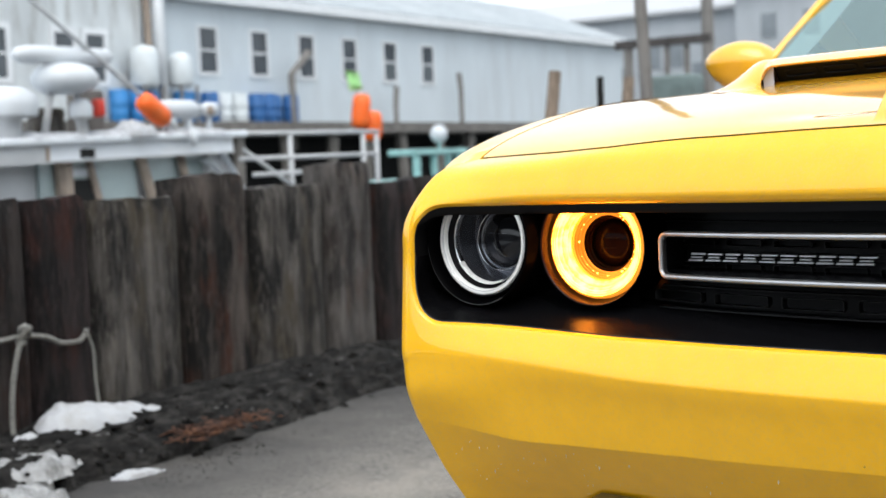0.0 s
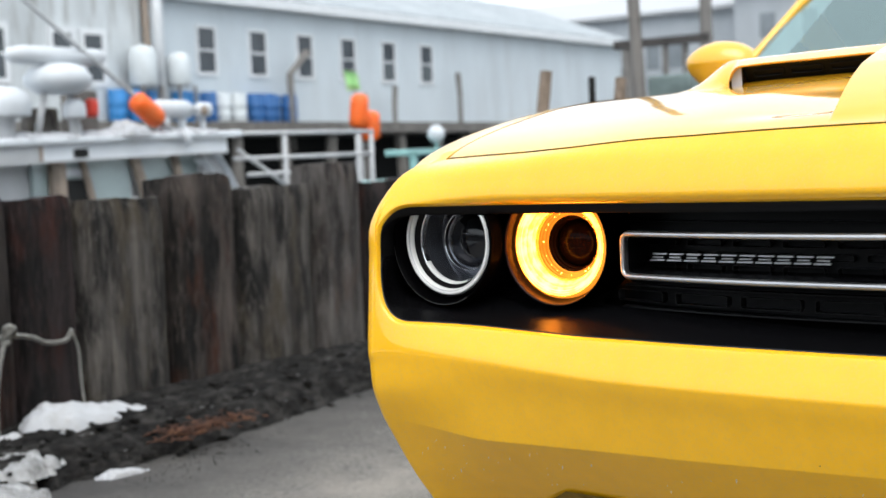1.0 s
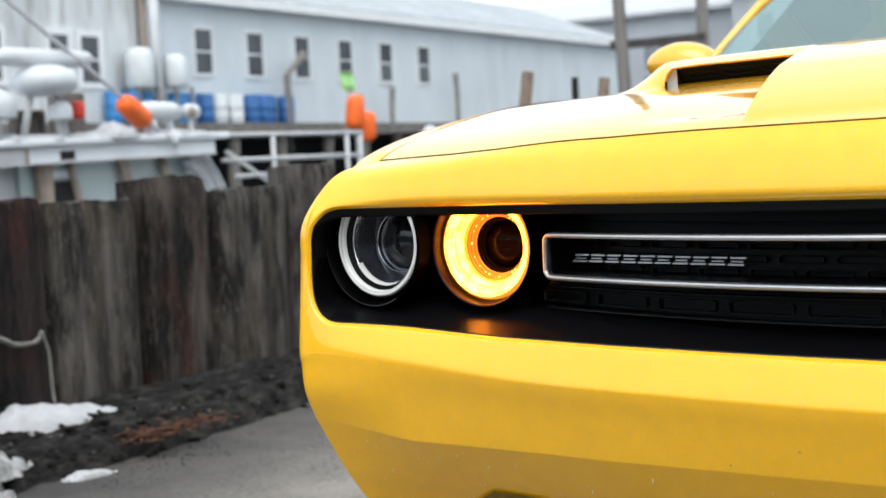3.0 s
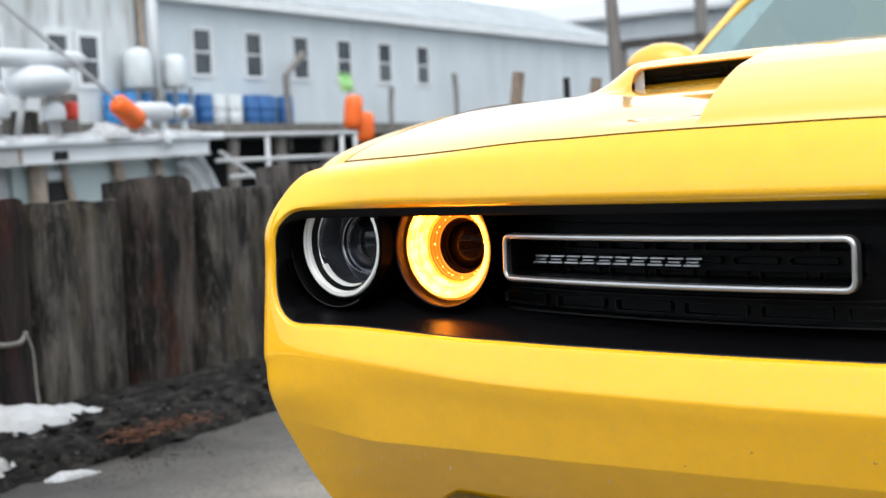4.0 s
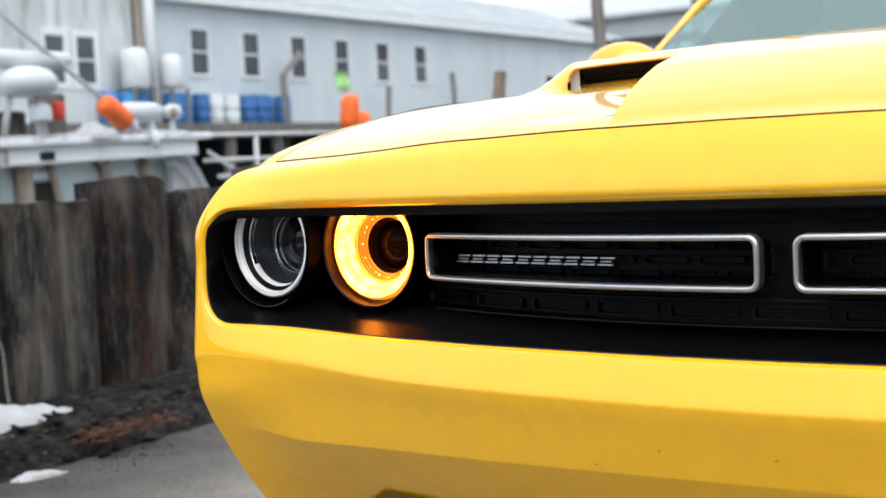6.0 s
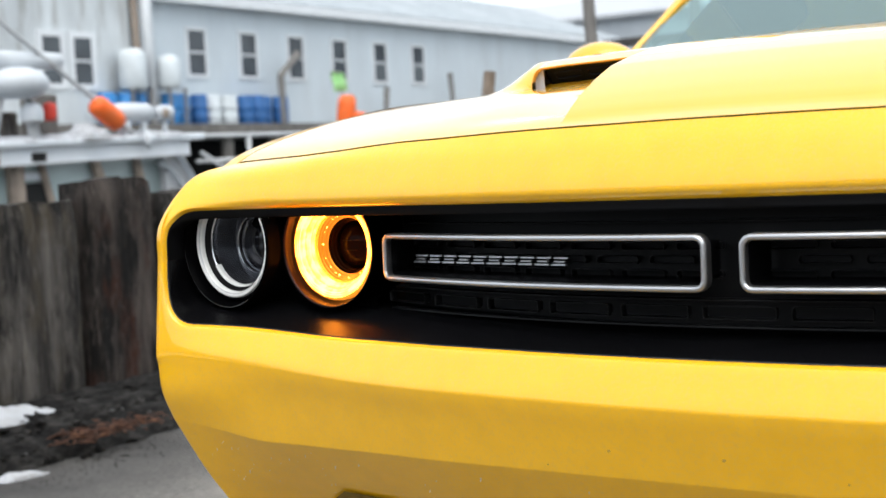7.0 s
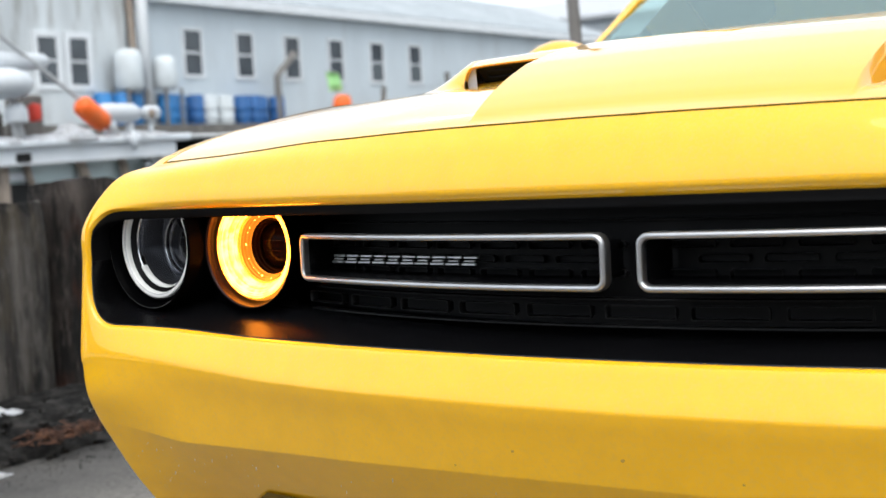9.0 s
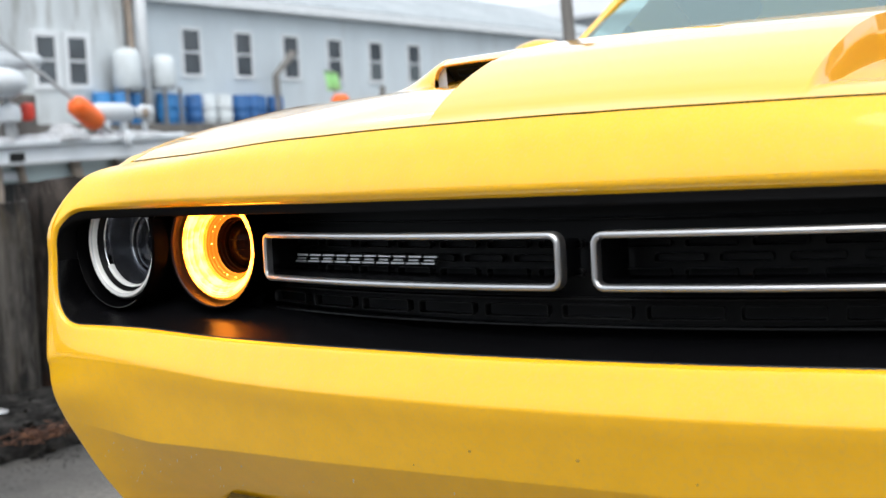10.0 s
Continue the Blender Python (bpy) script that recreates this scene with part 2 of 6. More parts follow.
def plank_mat(name, dark, pale, tint, wet):
    """Old split timber: pale vertical fibres over dark wood, tinted patches, wet dark patches and deep grain."""
    m = bpy.data.materials.new(name)
    m.use_nodes = True
    n, l = m.node_tree.nodes, m.node_tree.links
    b = n["Principled BSDF"]
    b.inputs["Roughness"].default_value = 0.88
    b.inputs["Specular IOR Level"].default_value = 0.25
    tc = n.new("ShaderNodeTexCoord")

    def field(scale, stretch, lo, hi, detail=8, rough=0.6):
        mp = n.new("ShaderNodeMapping")
        mp.inputs["Scale"].default_value = stretch
        l.new(tc.outputs["Object"], mp.inputs["Vector"])
        t = n.new("ShaderNodeTexNoise")
        t.inputs["Scale"].default_value, t.inputs["Detail"].default_value, t.inputs["Roughness"].default_value = scale, detail, rough
        l.new(mp.outputs[0], t.inputs["Vector"])
        mr = n.new("ShaderNodeMapRange")
        mr.inputs["From Min"].default_value, mr.inputs["From Max"].default_value = lo, hi
        l.new(t.outputs["Fac"], mr.inputs["Value"])
        return mr.outputs[0]

    def blend(f, x, y):
        mx = n.new("ShaderNodeMix")
        mx.data_type = "RGBA"
        l.new(f, mx.inputs[0])
        for k, c in ((6, x), (7, y)):
            if isinstance(c, tuple):
                mx.inputs[k].default_value = (*c, 1)
            else:
                l.new(c, mx.inputs[k])
        return mx.outputs[2]

    fine = field(15, (1, 1, 0.13), 0.38, 0.66, 10, 0.66)
    col = blend(fine, dark, pale)
    col = blend(field(8, (1, 1, 0.40), 0.50, 0.63), col, tint)
    wetness = field(5.0, (2.2, 2.2, 0.55), 0.47, 0.60, 9, 0.66)
    col = blend(wetness, col, wet)
    flake = field(70, (1, 1, 0.22), 0.55, 0.80, 5)
    col = blend(flake, col, tuple(c * 1.15 for c in pale))
    col = blend(field(36, (1, 1, 0.09), 0.60, 0.70), col, (0.004, 0.0035, 0.003))
    l.new(col, b.inputs["Base Color"])
    bp = n.new("ShaderNodeBump")
    bp.inputs["Strength"].default_value, bp.inputs["Distance"].default_value = 1.0, 0.012
    l.new(fine, bp.inputs["Height"])
    l.new(bp.outputs[0], b.inputs["Normal"])
    return m


PLANK_GREY = plank_mat("weathered_grey_plank", (0.026, 0.024, 0.0228), (0.140, 0.130, 0.120), (0.062, 0.052, 0.038), (0.0105, 0.0100, 0.0100))
PLANK_BROWN = plank_mat("weathered_brown_plank", (0.007, 0.0055, 0.0058), (0.046, 0.034, 0.034), (0.046, 0.017, 0.0135), (0.0036, 0.0033, 0.0037))
PLANK_PALE = plank_mat("weathered_pale_plank", (0.034, 0.031, 0.03), (0.14, 0.13, 0.124), (0.075, 0.054, 0.045), (0.022, 0.02, 0.0196))
PLANK_DARK = plank_mat("tarred_dark_plank", (0.006, 0.005, 0.0053), (0.05, 0.043, 0.041), (0.026, 0.012, 0.009), (0.003, 0.0029, 0.0032))
PLANK_BLACK = plank_mat("tarred_black_pile", (0.0065, 0.0054, 0.0052), (0.095, 0.080, 0.072), (0.048, 0.018, 0.011), (0.005, 0.0046, 0.0046))
STAKE = mat("stake_timber", (0.20, 0.155, 0.12), rough=0.9, var=0.4, scale=12, bump=0.6, stretch=(5, 5, 0.7))
POLE_GREY = mat("grey_pole_timber", (0.18, 0.17, 0.16), rough=0.9, var=0.3, scale=6, bump=0.5, stretch=(5, 5, 0.5))
PILE = mat("wharf_pile", (0.14, 0.13, 0.12), rough=0.9, var=0.4, scale=3, stretch=(3, 3, 0.5))
FAR_WINDOW = mat("pale_far_window", (0.20, 0.225, 0.245), rough=0.3, var=0.2, scale=1)
BIN_TEAL = mat("grey_teal_bin_plastic", (0.13, 0.17, 0.165), rough=0.6, var=0.3, scale=2)
PILE_DARK = mat("grey_brown_trestle_timber", (0.055, 0.05, 0.048), rough=0.9, var=0.4, scale=3)
DARK = mat("flat_near_black", (0.012, 0.012, 0.012), rough=0.95, var=0.3, scale=1)
BOAT_WHITE = mat("white_gelcoat", (0.66, 0.69, 0.725), rough=0.35, var=0.05, scale=3, stain=(0.5, 0.5, 0.48), stain_scale=4, stain_amount=0.35)
BOAT_GREY = mat("grey_gelcoat", (0.42, 0.43, 0.44), rough=0.45, var=0.1, scale=4)
BOAT_TEAL = mat("teal_paint", (0.24, 0.42, 0.41), rough=0.5, var=0.15, scale=5)
BOAT_GLASS = mat("boat_window_glass", (0.27, 0.33, 0.33), rough=0.12, var=0.3, scale=1.5, spec=0.8)
RAIL = mat("galvanised_rail", (0.44, 0.45, 0.46), rough=0.4, var=0.1, scale=10)
ORANGE = mat("orange_buoy_plastic", (0.85, 0.13, 0.012), rough=0.5, var=0.1, scale=10, stain=(0.6, 0.2, 0.08), stain_scale=8, stain_amount=0.4)
LIME = mat("lime_buoy_plastic", (0.60, 0.95, 0.48), rough=0.5, var=0.08, scale=8)
RED = mat("red_plastic", (0.6, 0.05, 0.03), rough=0.5, var=0.1)
BLUE = mat("blue_barrel_plastic", (0.022, 0.105, 0.29), rough=0.45, var=0.2, scale=3)
BLUE_LIGHT = mat("bright_blue_barrel_plastic", (0.03, 0.19, 0.46), rough=0.45, var=0.2, scale=3)
TANK_WHITE = mat("dull_white_tank_plastic", (0.56, 0.60, 0.62), rough=0.6, var=0.12, scale=2)
WHITE_PLASTIC = mat("white_plastic", (0.54, 0.57, 0.60), rough=0.5, var=0.08, scale=3)
TRIM_WHITE = mat("white_trim_paint", (0.66, 0.68, 0.70), rough=0.55, var=0.05, scale=2)
ROOFING = mat("grey_roofing", (0.30, 0.33, 0.35), rough=0.85, var=0.15, scale=3, stain=(0.5, 0.52, 0.54), stain_scale=0.4, stain_amount=0.5)
WINDOW = mat("dark_window_glass", (0.055, 0.065, 0.075), rough=0.12, var=0.3, scale=1.0, spec=0.6)
BLIND = mat("window_blind", (0.085, 0.10, 0.11), rough=0.7, var=0.1)
PIPE_BROWN = mat("rusty_pipe", (0.27, 0.22, 0.18), rough=0.8, var=0.3)


def boards(name, base, pitch, var):
    """Horizontal lapped boards: relief and faint tone by height, plus weathering."""
    m = mat(name, base, rough=0.7, var=var, scale=0.7, stain=tuple(c * 0.72 for c in base), stain_scale=0.55, stain_amount=0.6 if var > 0.1 else 0.3, stretch=(1, 1, 0.35))
    n, l = m.node_tree.nodes, m.node_tree.links
    tc = n.new("ShaderNodeTexCoord")
    w = n.new("ShaderNodeTexWave")
    w.bands_direction, w.wave_profile = "Z", "SAW"
    w.inputs["Scale"].default_value = 0.314 / pitch
    l.new(tc.outputs["Object"], w.inputs["Vector"])
    bp = n.new("ShaderNodeBump")
    bp.inputs["Strength"].default_value, bp.inputs["Distance"].default_value = 0.8, 0.03
    l.new(w.outputs["Fac"], bp.inputs["Height"])
    l.new(bp.outputs[0], n["Principled BSDF"].inputs["Normal"])
    return m


SIDING = boards("grey_clapboard", (0.615, 0.675, 0.715), 0.14, 0.04)
SHINGLE = boards("weathered_shingle_wall", (0.64, 0.675, 0.69), 0.16, 0.22)


def rain_streaks(m, dark, scale, low, high):
    """Grey weathering that runs down the wall in uneven vertical streaks."""
    n, l = m.node_tree.nodes, m.node_tree.links
    b = n["Principled BSDF"]
    under = b.inputs["Base Color"].links[0].from_socket
    tc, mp, t, mr, mx = n.new("ShaderNodeTexCoord"), n.new("ShaderNodeMapping"), n.new("ShaderNodeTexNoise"), n.new("ShaderNodeMapRange"), n.new("ShaderNodeMix")
    mp.inputs["Scale"].default_value = (1, 1, 0.16)
    t.inputs["Scale"].default_value, t.inputs["Detail"].default_value, t.inputs["Roughness"].default_value = scale, 7, 0.65
    mr.inputs["From Min"].default_value, mr.inputs["From Max"].default_value, mr.inputs["To Max"].default_value = low, high, 0.75
    mx.data_type = "RGBA"
    mx.inputs[7].default_value = (*dark, 1)
    l.new(tc.outputs["Object"], mp.inputs["Vector"])
    l.new(mp.outputs[0], t.inputs["Vector"])
    l.new(t.outputs["Fac"], mr.inputs["Value"])
    l.new(mr.outputs[0], mx.inputs[0])
    l.new(under, mx.inputs[6])
    l.new(mx.outputs[2], b.inputs["Base Color"])


rain_streaks(SHINGLE, (0.33, 0.33, 0.32), 1.9, 0.50, 0.64)
rain_streaks(SIDING, (0.50, 0.53, 0.55), 0.7, 0.55, 0.75)
BLOCKER_WALL = boards("dark_blocker_wall", (0.16, 0.155, 0.15), 0.18, 0.2)
SIDING_FAR = boards("pale_clapboard", (0.44, 0.47, 0.50), 0.2, 0.06)


# ---- helpers for meshes ----
def mesh_of(bm, name, material, smooth=True):
    me = bpy.data.meshes.new(name)
    bmesh.ops.recalc_face_normals(bm, faces=bm.faces)
    bm.to_mesh(me)
    bm.free()
    me.materials.append(material)
    if smooth:
        me.polygons.foreach_set("use_smooth", [True] * len(me.polygons))
    return me


def part(name, bm, material, parent=None, label="", smooth=False, angle=None):
    me = mesh_of(bm, name, material, smooth or angle is not None)
    if angle is not None:
        me.set_sharp_from_angle(angle=radians(angle))
    ob = new(name, me)
    if parent is not None:
        ob.parent = parent
    return tagged(ob, label)


def thing(name, label, category, group="", kind="", at=(0, 0, 0), turn=0.0):
    ob = new(name)
    ob.matrix_world = pose(*at, 0, 0, turn)
    return tagged(ob, label, category, group, kind)


def box(bm, x0, x1, y0, y1, z0, z1, bevel=0.0, seg=2):
    r = bmesh.ops.create_cube(bm, size=1)
    vs = r["verts"]
    for v in vs:
        v.co = Vector((x0 + (v.co.x + 0.5) * (x1 - x0), y0 + (v.co.y + 0.5) * (y1 - y0), z0 + (v.co.z + 0.5) * (z1 - z0)))
    if bevel:
        es = list({e for v in vs for e in v.link_edges})
        bmesh.ops.bevel(bm, geom=es, offset=bevel, segments=seg, affect="EDGES", profile=0.5)
    return bm


def tube(bm, pts, r, n=10, closed=False, rz=None):
    """A round bar along points; r may be a list; rz flattens along the second axis."""
    pts = [Vector(p) for p in pts]
    rs = r if isinstance(r, (list, tuple)) else [r] * len(pts)
    rings, up0 = [], Vector((0.13, 0.29, 0.95)).normalized()
    k = len(pts)
    for i, p in enumerate(pts):
        a, b = pts[(i - 1) % k if closed else max(i - 1, 0)], pts[(i + 1) % k if closed else min(i + 1, k - 1)]
        d = (b - a).normalized()
        u = d.cross(up0)
        if u.length < 0.05:
            u = d.cross(Vector((1, 0, 0)))
        u.normalize()
        w = d.cross(u)
        q = rz if rz else 1.0
        rings.append([bm.verts.new(p + rs[i] * (math.cos(t) * u + q * math.sin(t) * w)) for t in [2 * math.pi * j / n for j in range(n)]])
    for i in range(k if closed else k - 1):
        A, B = rings[i], rings[(i + 1) % k]
        for j in range(n):
            bm.faces.new((A[j], A[(j + 1) % n], B[(j + 1) % n], B[j]))
    if not closed:
        bm.faces.new(rings[0][::-1])
        bm.faces.new(rings[-1])
    return bm


def lathe(bm, prof, n=48, axis="z", origin=(0, 0, 0), a0=0.0, a1=2 * math.pi):
    """Turns a profile of (radius, along) about an axis. axis 'y': along points to -y."""
    full = abs(a1 - a0 - 2 * math.pi) < 1e-6
    m = n if full else n + 1
    o = Vector(origin)
    rings = []
    for r, h in prof:
        ring = []
        for i in range(m):
            t = a0 + (a1 - a0) * i / n
            c, s = r * math.cos(t), r * math.sin(t)
            ring.append(bm.verts.new(o + (Vector((c, s, h)) if axis == "z" else Vector((c, -h, s)))))
        rings.append(ring)
    for A, B in zip(rings[:-1], rings[1:]):
        for i in range(n):
            j = (i + 1) % m
            bm.faces.new((A[i], A[j], B[j], B[i]))
    return bm


def grid(bm, P, skip=None):
    """Faces over rows of points."""
    V = [[bm.verts.new(p) for p in row] for row in P]
    for i in range(len(V) - 1):
        for j in range(len(V[0]) - 1):
            if skip is None or not skip(i, j):
                bm.faces.new((V[i][j], V[i][j + 1], V[i + 1][j + 1], V[i + 1][j]))
    return V


def catmull(P, sub):
    P = np.array(P, float)
    Q = np.vstack([2 * P[0] - P[1], P, 2 * P[-1] - P[-2]])
    out = []
    for i in range(1, len(Q) - 2):
        for k in range(sub):
            t = k / sub
            a, b, c, d = Q[i - 1:i + 3]
            out.append(0.5 * (2 * b + (c - a) * t + (2 * a - 5 * b + 4 * c - d) * t * t + (3 * b - a - 3 * c + d) * t ** 3))
    out.append(P[-1])
    return np.array(out)


def sstep(a, b, x):
    t = min(max((x - a) / (b - a), 0), 1)
    return t * t * (3 - 2 * t)


# ---- ground, quay edge, water ----
GZ = 0.03


def fx(y):
    """Front face of the timber bulkhead."""
    return -2.85 - 0.08 * y


def ground():
    bm = bmesh.new()
    ys = [-400, -60, -20, -8] + list(np.arange(-4, 12.01, 0.25)) + [16, 30, 80, 400]
    us = [0, 0.1, 0.2, 0.35, 0.5, 0.75, 1.0, 1.4, 1.9, 2.5, 3.2, 4.2, 6, 10, 30, 400]
    P = [[Vector((max(fx(min(max(y, -8), 16)), -4.1) - 0.05 + u, y, GZ + (0.010 * noise.noise(Vector((u * 1.3, y * 1.3, 0))) if u < 6 and -8 < y < 16 else 0))) for u in us] for y in ys]
    grid(bm, P)
    ob = part("ground", bm, ASPHALT, None, smooth=True)
    return tagged(ob, "worn grey asphalt quay, patched and gritty", "ground", kind="structure")


ground()
bm = bmesh.new()
grid(bm, [[Vector((x, y, -1.6)) for x in (-600, -60, -20, -2.0)] for y in (-500, -40, 0, 40, 120, 600)])
tagged(part("water", bm, WATER), "dark still harbour water below the quay", "water", kind="structure")


def kerb():
    bm = bmesh.new()
    rows = []
    for y in np.concatenate([np.arange(-4, 0.5, 0.06), np.arange(0.5, 4.2, 0.016), np.arange(4.2, 9.01, 0.06)]):
        row = []
        for u in np.linspace(0, 1, 44):
            x = fx(y) - 0.02 + 0.41 * u
            prof = 0.125 * (1 - sstep(0.72, 1.0, u)) * (1 - 0.20 * sstep(0.2, 0.75, u)) - 0.03 * math.exp(-((u - 0.62) / 0.05) ** 2)
            prof *= 1 - 0.10 * sstep(2.2, 3.6, y)
            n1 = noise.fractal(Vector((u * 6, y * 1.1, 3.1)), 1.0, 2.0, 5)
            n2 = noise.fractal(Vector((u * 20, y * 6, 9.1)), 1.0, 2.0, 4)
            row.append(Vector((x + (0.05 * noise.fractal(Vector((y * 2.2, 1.7, 0)), 1.0, 2.0, 4) + 0.02 * noise.noise(Vector((y * 19, 4.7, 0)))) * u, y, GZ - 0.012 + max(prof + (0.022 * n1 + 0.016 * n2 + 0.007 * noise.fractal(Vector((u * 50, y * 22, 2.2)), 1.0, 2.0, 3)) * min(1, (1 - u) * 6), -0.002))))
        rows.append(row)
    grid(bm, rows)
    return tagged(part("timber_kerb", bm, KERB, None, smooth=True), "broken weathered timber kerb with grit, along the bulkhead", "kerb", kind="structure")


kerb()


def plank(y0, y1, top, material, label, lean=0.0, thick=0.14, ragged=0.012, round_top=0.0):
    """One upright bulkhead timber with split, weathered faces."""
    ob_bm = bmesh.new()
    ny, nz = 18, 30
    seed = y0 * 7.3
    yy = np.linspace(y0 + 0.010, y1 - 0.010, ny)
    rows = []
    for k, t in enumerate(np.linspace(0, 1, nz)):
        row = []
        for j, y in enumerate(yy):
            u = (y - y0) / (y1 - y0)
            edge = min(u, 1 - u)
            crown = round_top * (1 - (2 * u - 1) ** 2) if round_top else 0
            ztop = top + crown - round_top + ragged * noise.fractal(Vector((y * 14, seed, 0)), 1.0, 2.0, 4)
            z = -0.7 + t * (ztop + 0.7)
            bulge = 0.02 * (1 - (2 * u - 1) ** 4)
            crack = noise.fractal(Vector((y * 22, z * 1.2, seed)), 0.9, 2.0, 5)
            x = fx(y) - 0.02 + bulge + 0.007 * crack - 0.030 * (edge < 0.04) - 0.008 * (edge < 0.12) + lean * (z - 0.1)
            if t > 0.985:
                x -= 0.012
            row.append(Vector((x, y + 0.003 * crack, z)))
        rows.append(row)
    V = grid(ob_bm, rows)
    back = [[ob_bm.verts.new(Vector((fx(y) - thick, y, -0.7 if k == 0 else rows[-1][j].z - 0.006))) for j, y in enumerate(yy)] for k in (0, 1)]
    for j in range(ny - 1):
        ob_bm.faces.new((V[-1][j], V[-1][j + 1], back[1][j + 1], back[1][j]))
        ob_bm.faces.new((back[1][j], back[1][j + 1], back[0][j + 1], back[0][j]))
    for j in (0, ny - 1):
        ob_bm.faces.new([V[k][j] for k in range(nz)] + [back[1][j], back[0][j]])
    ob = part("bulkhead_plank", ob_bm, material, None, angle=40)
    return tagged(ob, label, "timber plank", "planks of the timber bulkhead")


L_R, L_G, L_P, L_D = ("dark reddish-brown weathered timber in the quay bulkhead", "mossy grey-brown weathered timber in the quay bulkhead",
                      "pale grey split timber standing proud in the quay bulkhead", "dark tarred timber in the quay bulkhead")
for y0, y1, top, mtl, lab, rt in (
        (0.30, 0.55, 0.79, PLANK_GREY, L_G, 0), (0.55, 0.82, 0.80, PLANK_DARK, L_D, 0), (0.82, 1.01, 0.81, PLANK_BROWN, L_R, 0),
        (1.01, 1.185, 0.805, PLANK_DARK, L_D, 0), (1.185, 1.458, 0.800, PLANK_BROWN, L_R, 0), (1.458, 1.882, 0.782, PLANK_GREY, L_G, 0),
        (1.882, 2.262, 0.852, PLANK_BLACK, "dark rounded pile top among the bulkhead timbers", 0.02), (2.262, 2.75, 0.796, PLANK_GREY, L_G, 0.006),
        (2.75, 3.10, 0.872, PLANK_PALE, L_P, 0), (3.10, 3.47, 0.785, PLANK_BROWN, L_R, 0), (3.47, 3.85, 0.80, PLANK_DARK, L_D, 0),
        (3.85, 4.25, 0.79, PLANK_GREY, L_G, 0), (4.25, 4.6, 0.80, PLANK_DARK, L_D, 0), (4.6, 5.0, 0.79, PLANK_GREY, L_G, 0),
        (5.0, 5.4, 0.78, PLANK_BROWN, L_R, 0), (5.4, 5.8, 0.79, PLANK_GREY, L_G, 0), (5.8, 6.2, 0.79, PLANK_DARK, L_D, 0), (6.2, 6.6, 0.79, PLANK_GREY, L_G, 0),
        (0.0, 0.30, 0.80, PLANK_BROWN, L_R, 0), (-0.35, 0.0, 0.79, PLANK_GREY, L_G, 0), (-0.7, -0.35, 0.80, PLANK_DARK, L_D, 0), (-1.05, -0.7, 0.80, PLANK_GREY, L_G, 0)):
    plank(y0, y1, top, mtl, lab, round_top=rt)


# ---- snow, splinters, rope ----
def snow_heap(name, cx, cy, lx, ly, h, turn, seed, label, base, tail=0.0, ragged=0.30, material=None):
    """A melting lump: flat-topped, ragged at the rim; tail thins it out towards +y."""
    bm = bmesh.new()
    n = 44
    c, d = math.cos(radians(turn)), math.sin(radians(turn))
    V = {}
    for i in range(n + 1):
        for j in range(n + 1):
            u, v = -1.35 + 2.7 * i / n, -1.35 + 2.7 * j / n
            px, py = lx * u, ly * v * (1 + tail if v > 0 else 1)
            thin = 1 - 0.75 * min(1, max(0, v)) if tail else 1
            X, Y = cx + px * c - py * d, cy + px * d + py * c
            f = 1 - math.hypot(u / (0.45 + 0.55 * thin), v) ** 1.6 + ragged * 1.3 * noise.fractal(Vector((u * 1.9, v * 1.9 * (1 + tail), seed)), 0.9, 2.0, 5)
            z = h * (0.35 + 0.65 * thin) * max(f, 0) ** 0.55 * (1 + 0.20 * noise.fractal(Vector((X * 26, Y * 26, seed)), 1.0, 2.0, 3))
            V[i, j] = (bm.verts.new((X, Y, base + z - (0.012 if f <= 0 else 0))), f)
    for i in range(n):
        for j in range(n):
            q = (V[i, j], V[i + 1, j], V[i + 1, j + 1], V[i, j + 1])
            if max(f for _, f in q) > 0:
                bm.faces.new([w for w, _ in q])
    bmesh.ops.delete(bm, geom=[w for w, _ in V.values() if not w.link_faces], context="VERTS")
    return tagged(part(name, bm, material or SNOW, None, smooth=True), label, "snow")


snow_heap("snow_mound", -2.872, 1.235, 0.088, 0.125, 0.088, -5, 2.2, "white heap of melting snow on the kerb against the timbers", 0.112, 2.3, 0.13)
snow_heap("snow_lump", -2.83, 1.05, 0.035, 0.055, 0.035, 0, 7.7, "small lump of melting snow on the kerb", 0.118)
snow_heap("snow_patch", -2.545, 1.155, 0.024, 0.05, 0.020, -12, 3.3, "thin strip of old snow on the asphalt", 0.034, 1.2)
snow_heap("snow_patch", -2.69, 0.92, 0.13, 0.11, 0.030, 0, 4.1, "ragged patch of dirty grey slush on the kerb", 0.094, 0.0, 1.0, SLUSH)
snow_heap("snow_patch", -2.57, 0.80, 0.10, 0.10, 0.028, 0, 8.4, "ragged patch of dirty grey slush by the kerb", 0.050, 0.0, 0.9, SLUSH)

bm = bmesh.new()
rng = random.Random(8)
for k in range(900):
    y = rng.uniform(0.4, 4.0)
    x = fx(y) + 0.42 + abs(rng.gauss(0, 0.10)) - 0.03
    r = rng.uniform(0.0010, 0.0032)
    bmesh.ops.create_icosphere(bm, subdivisions=1, radius=r, matrix=Matrix.Translation((x, y, GZ + r * 0.4)) @ Matrix.Diagonal((1.2, 1, 0.7, 1)))
tagged(part("kerb_grit", bm, KERB), "dark crumbs of grit and bark along the kerb", "grit", kind="stuff")


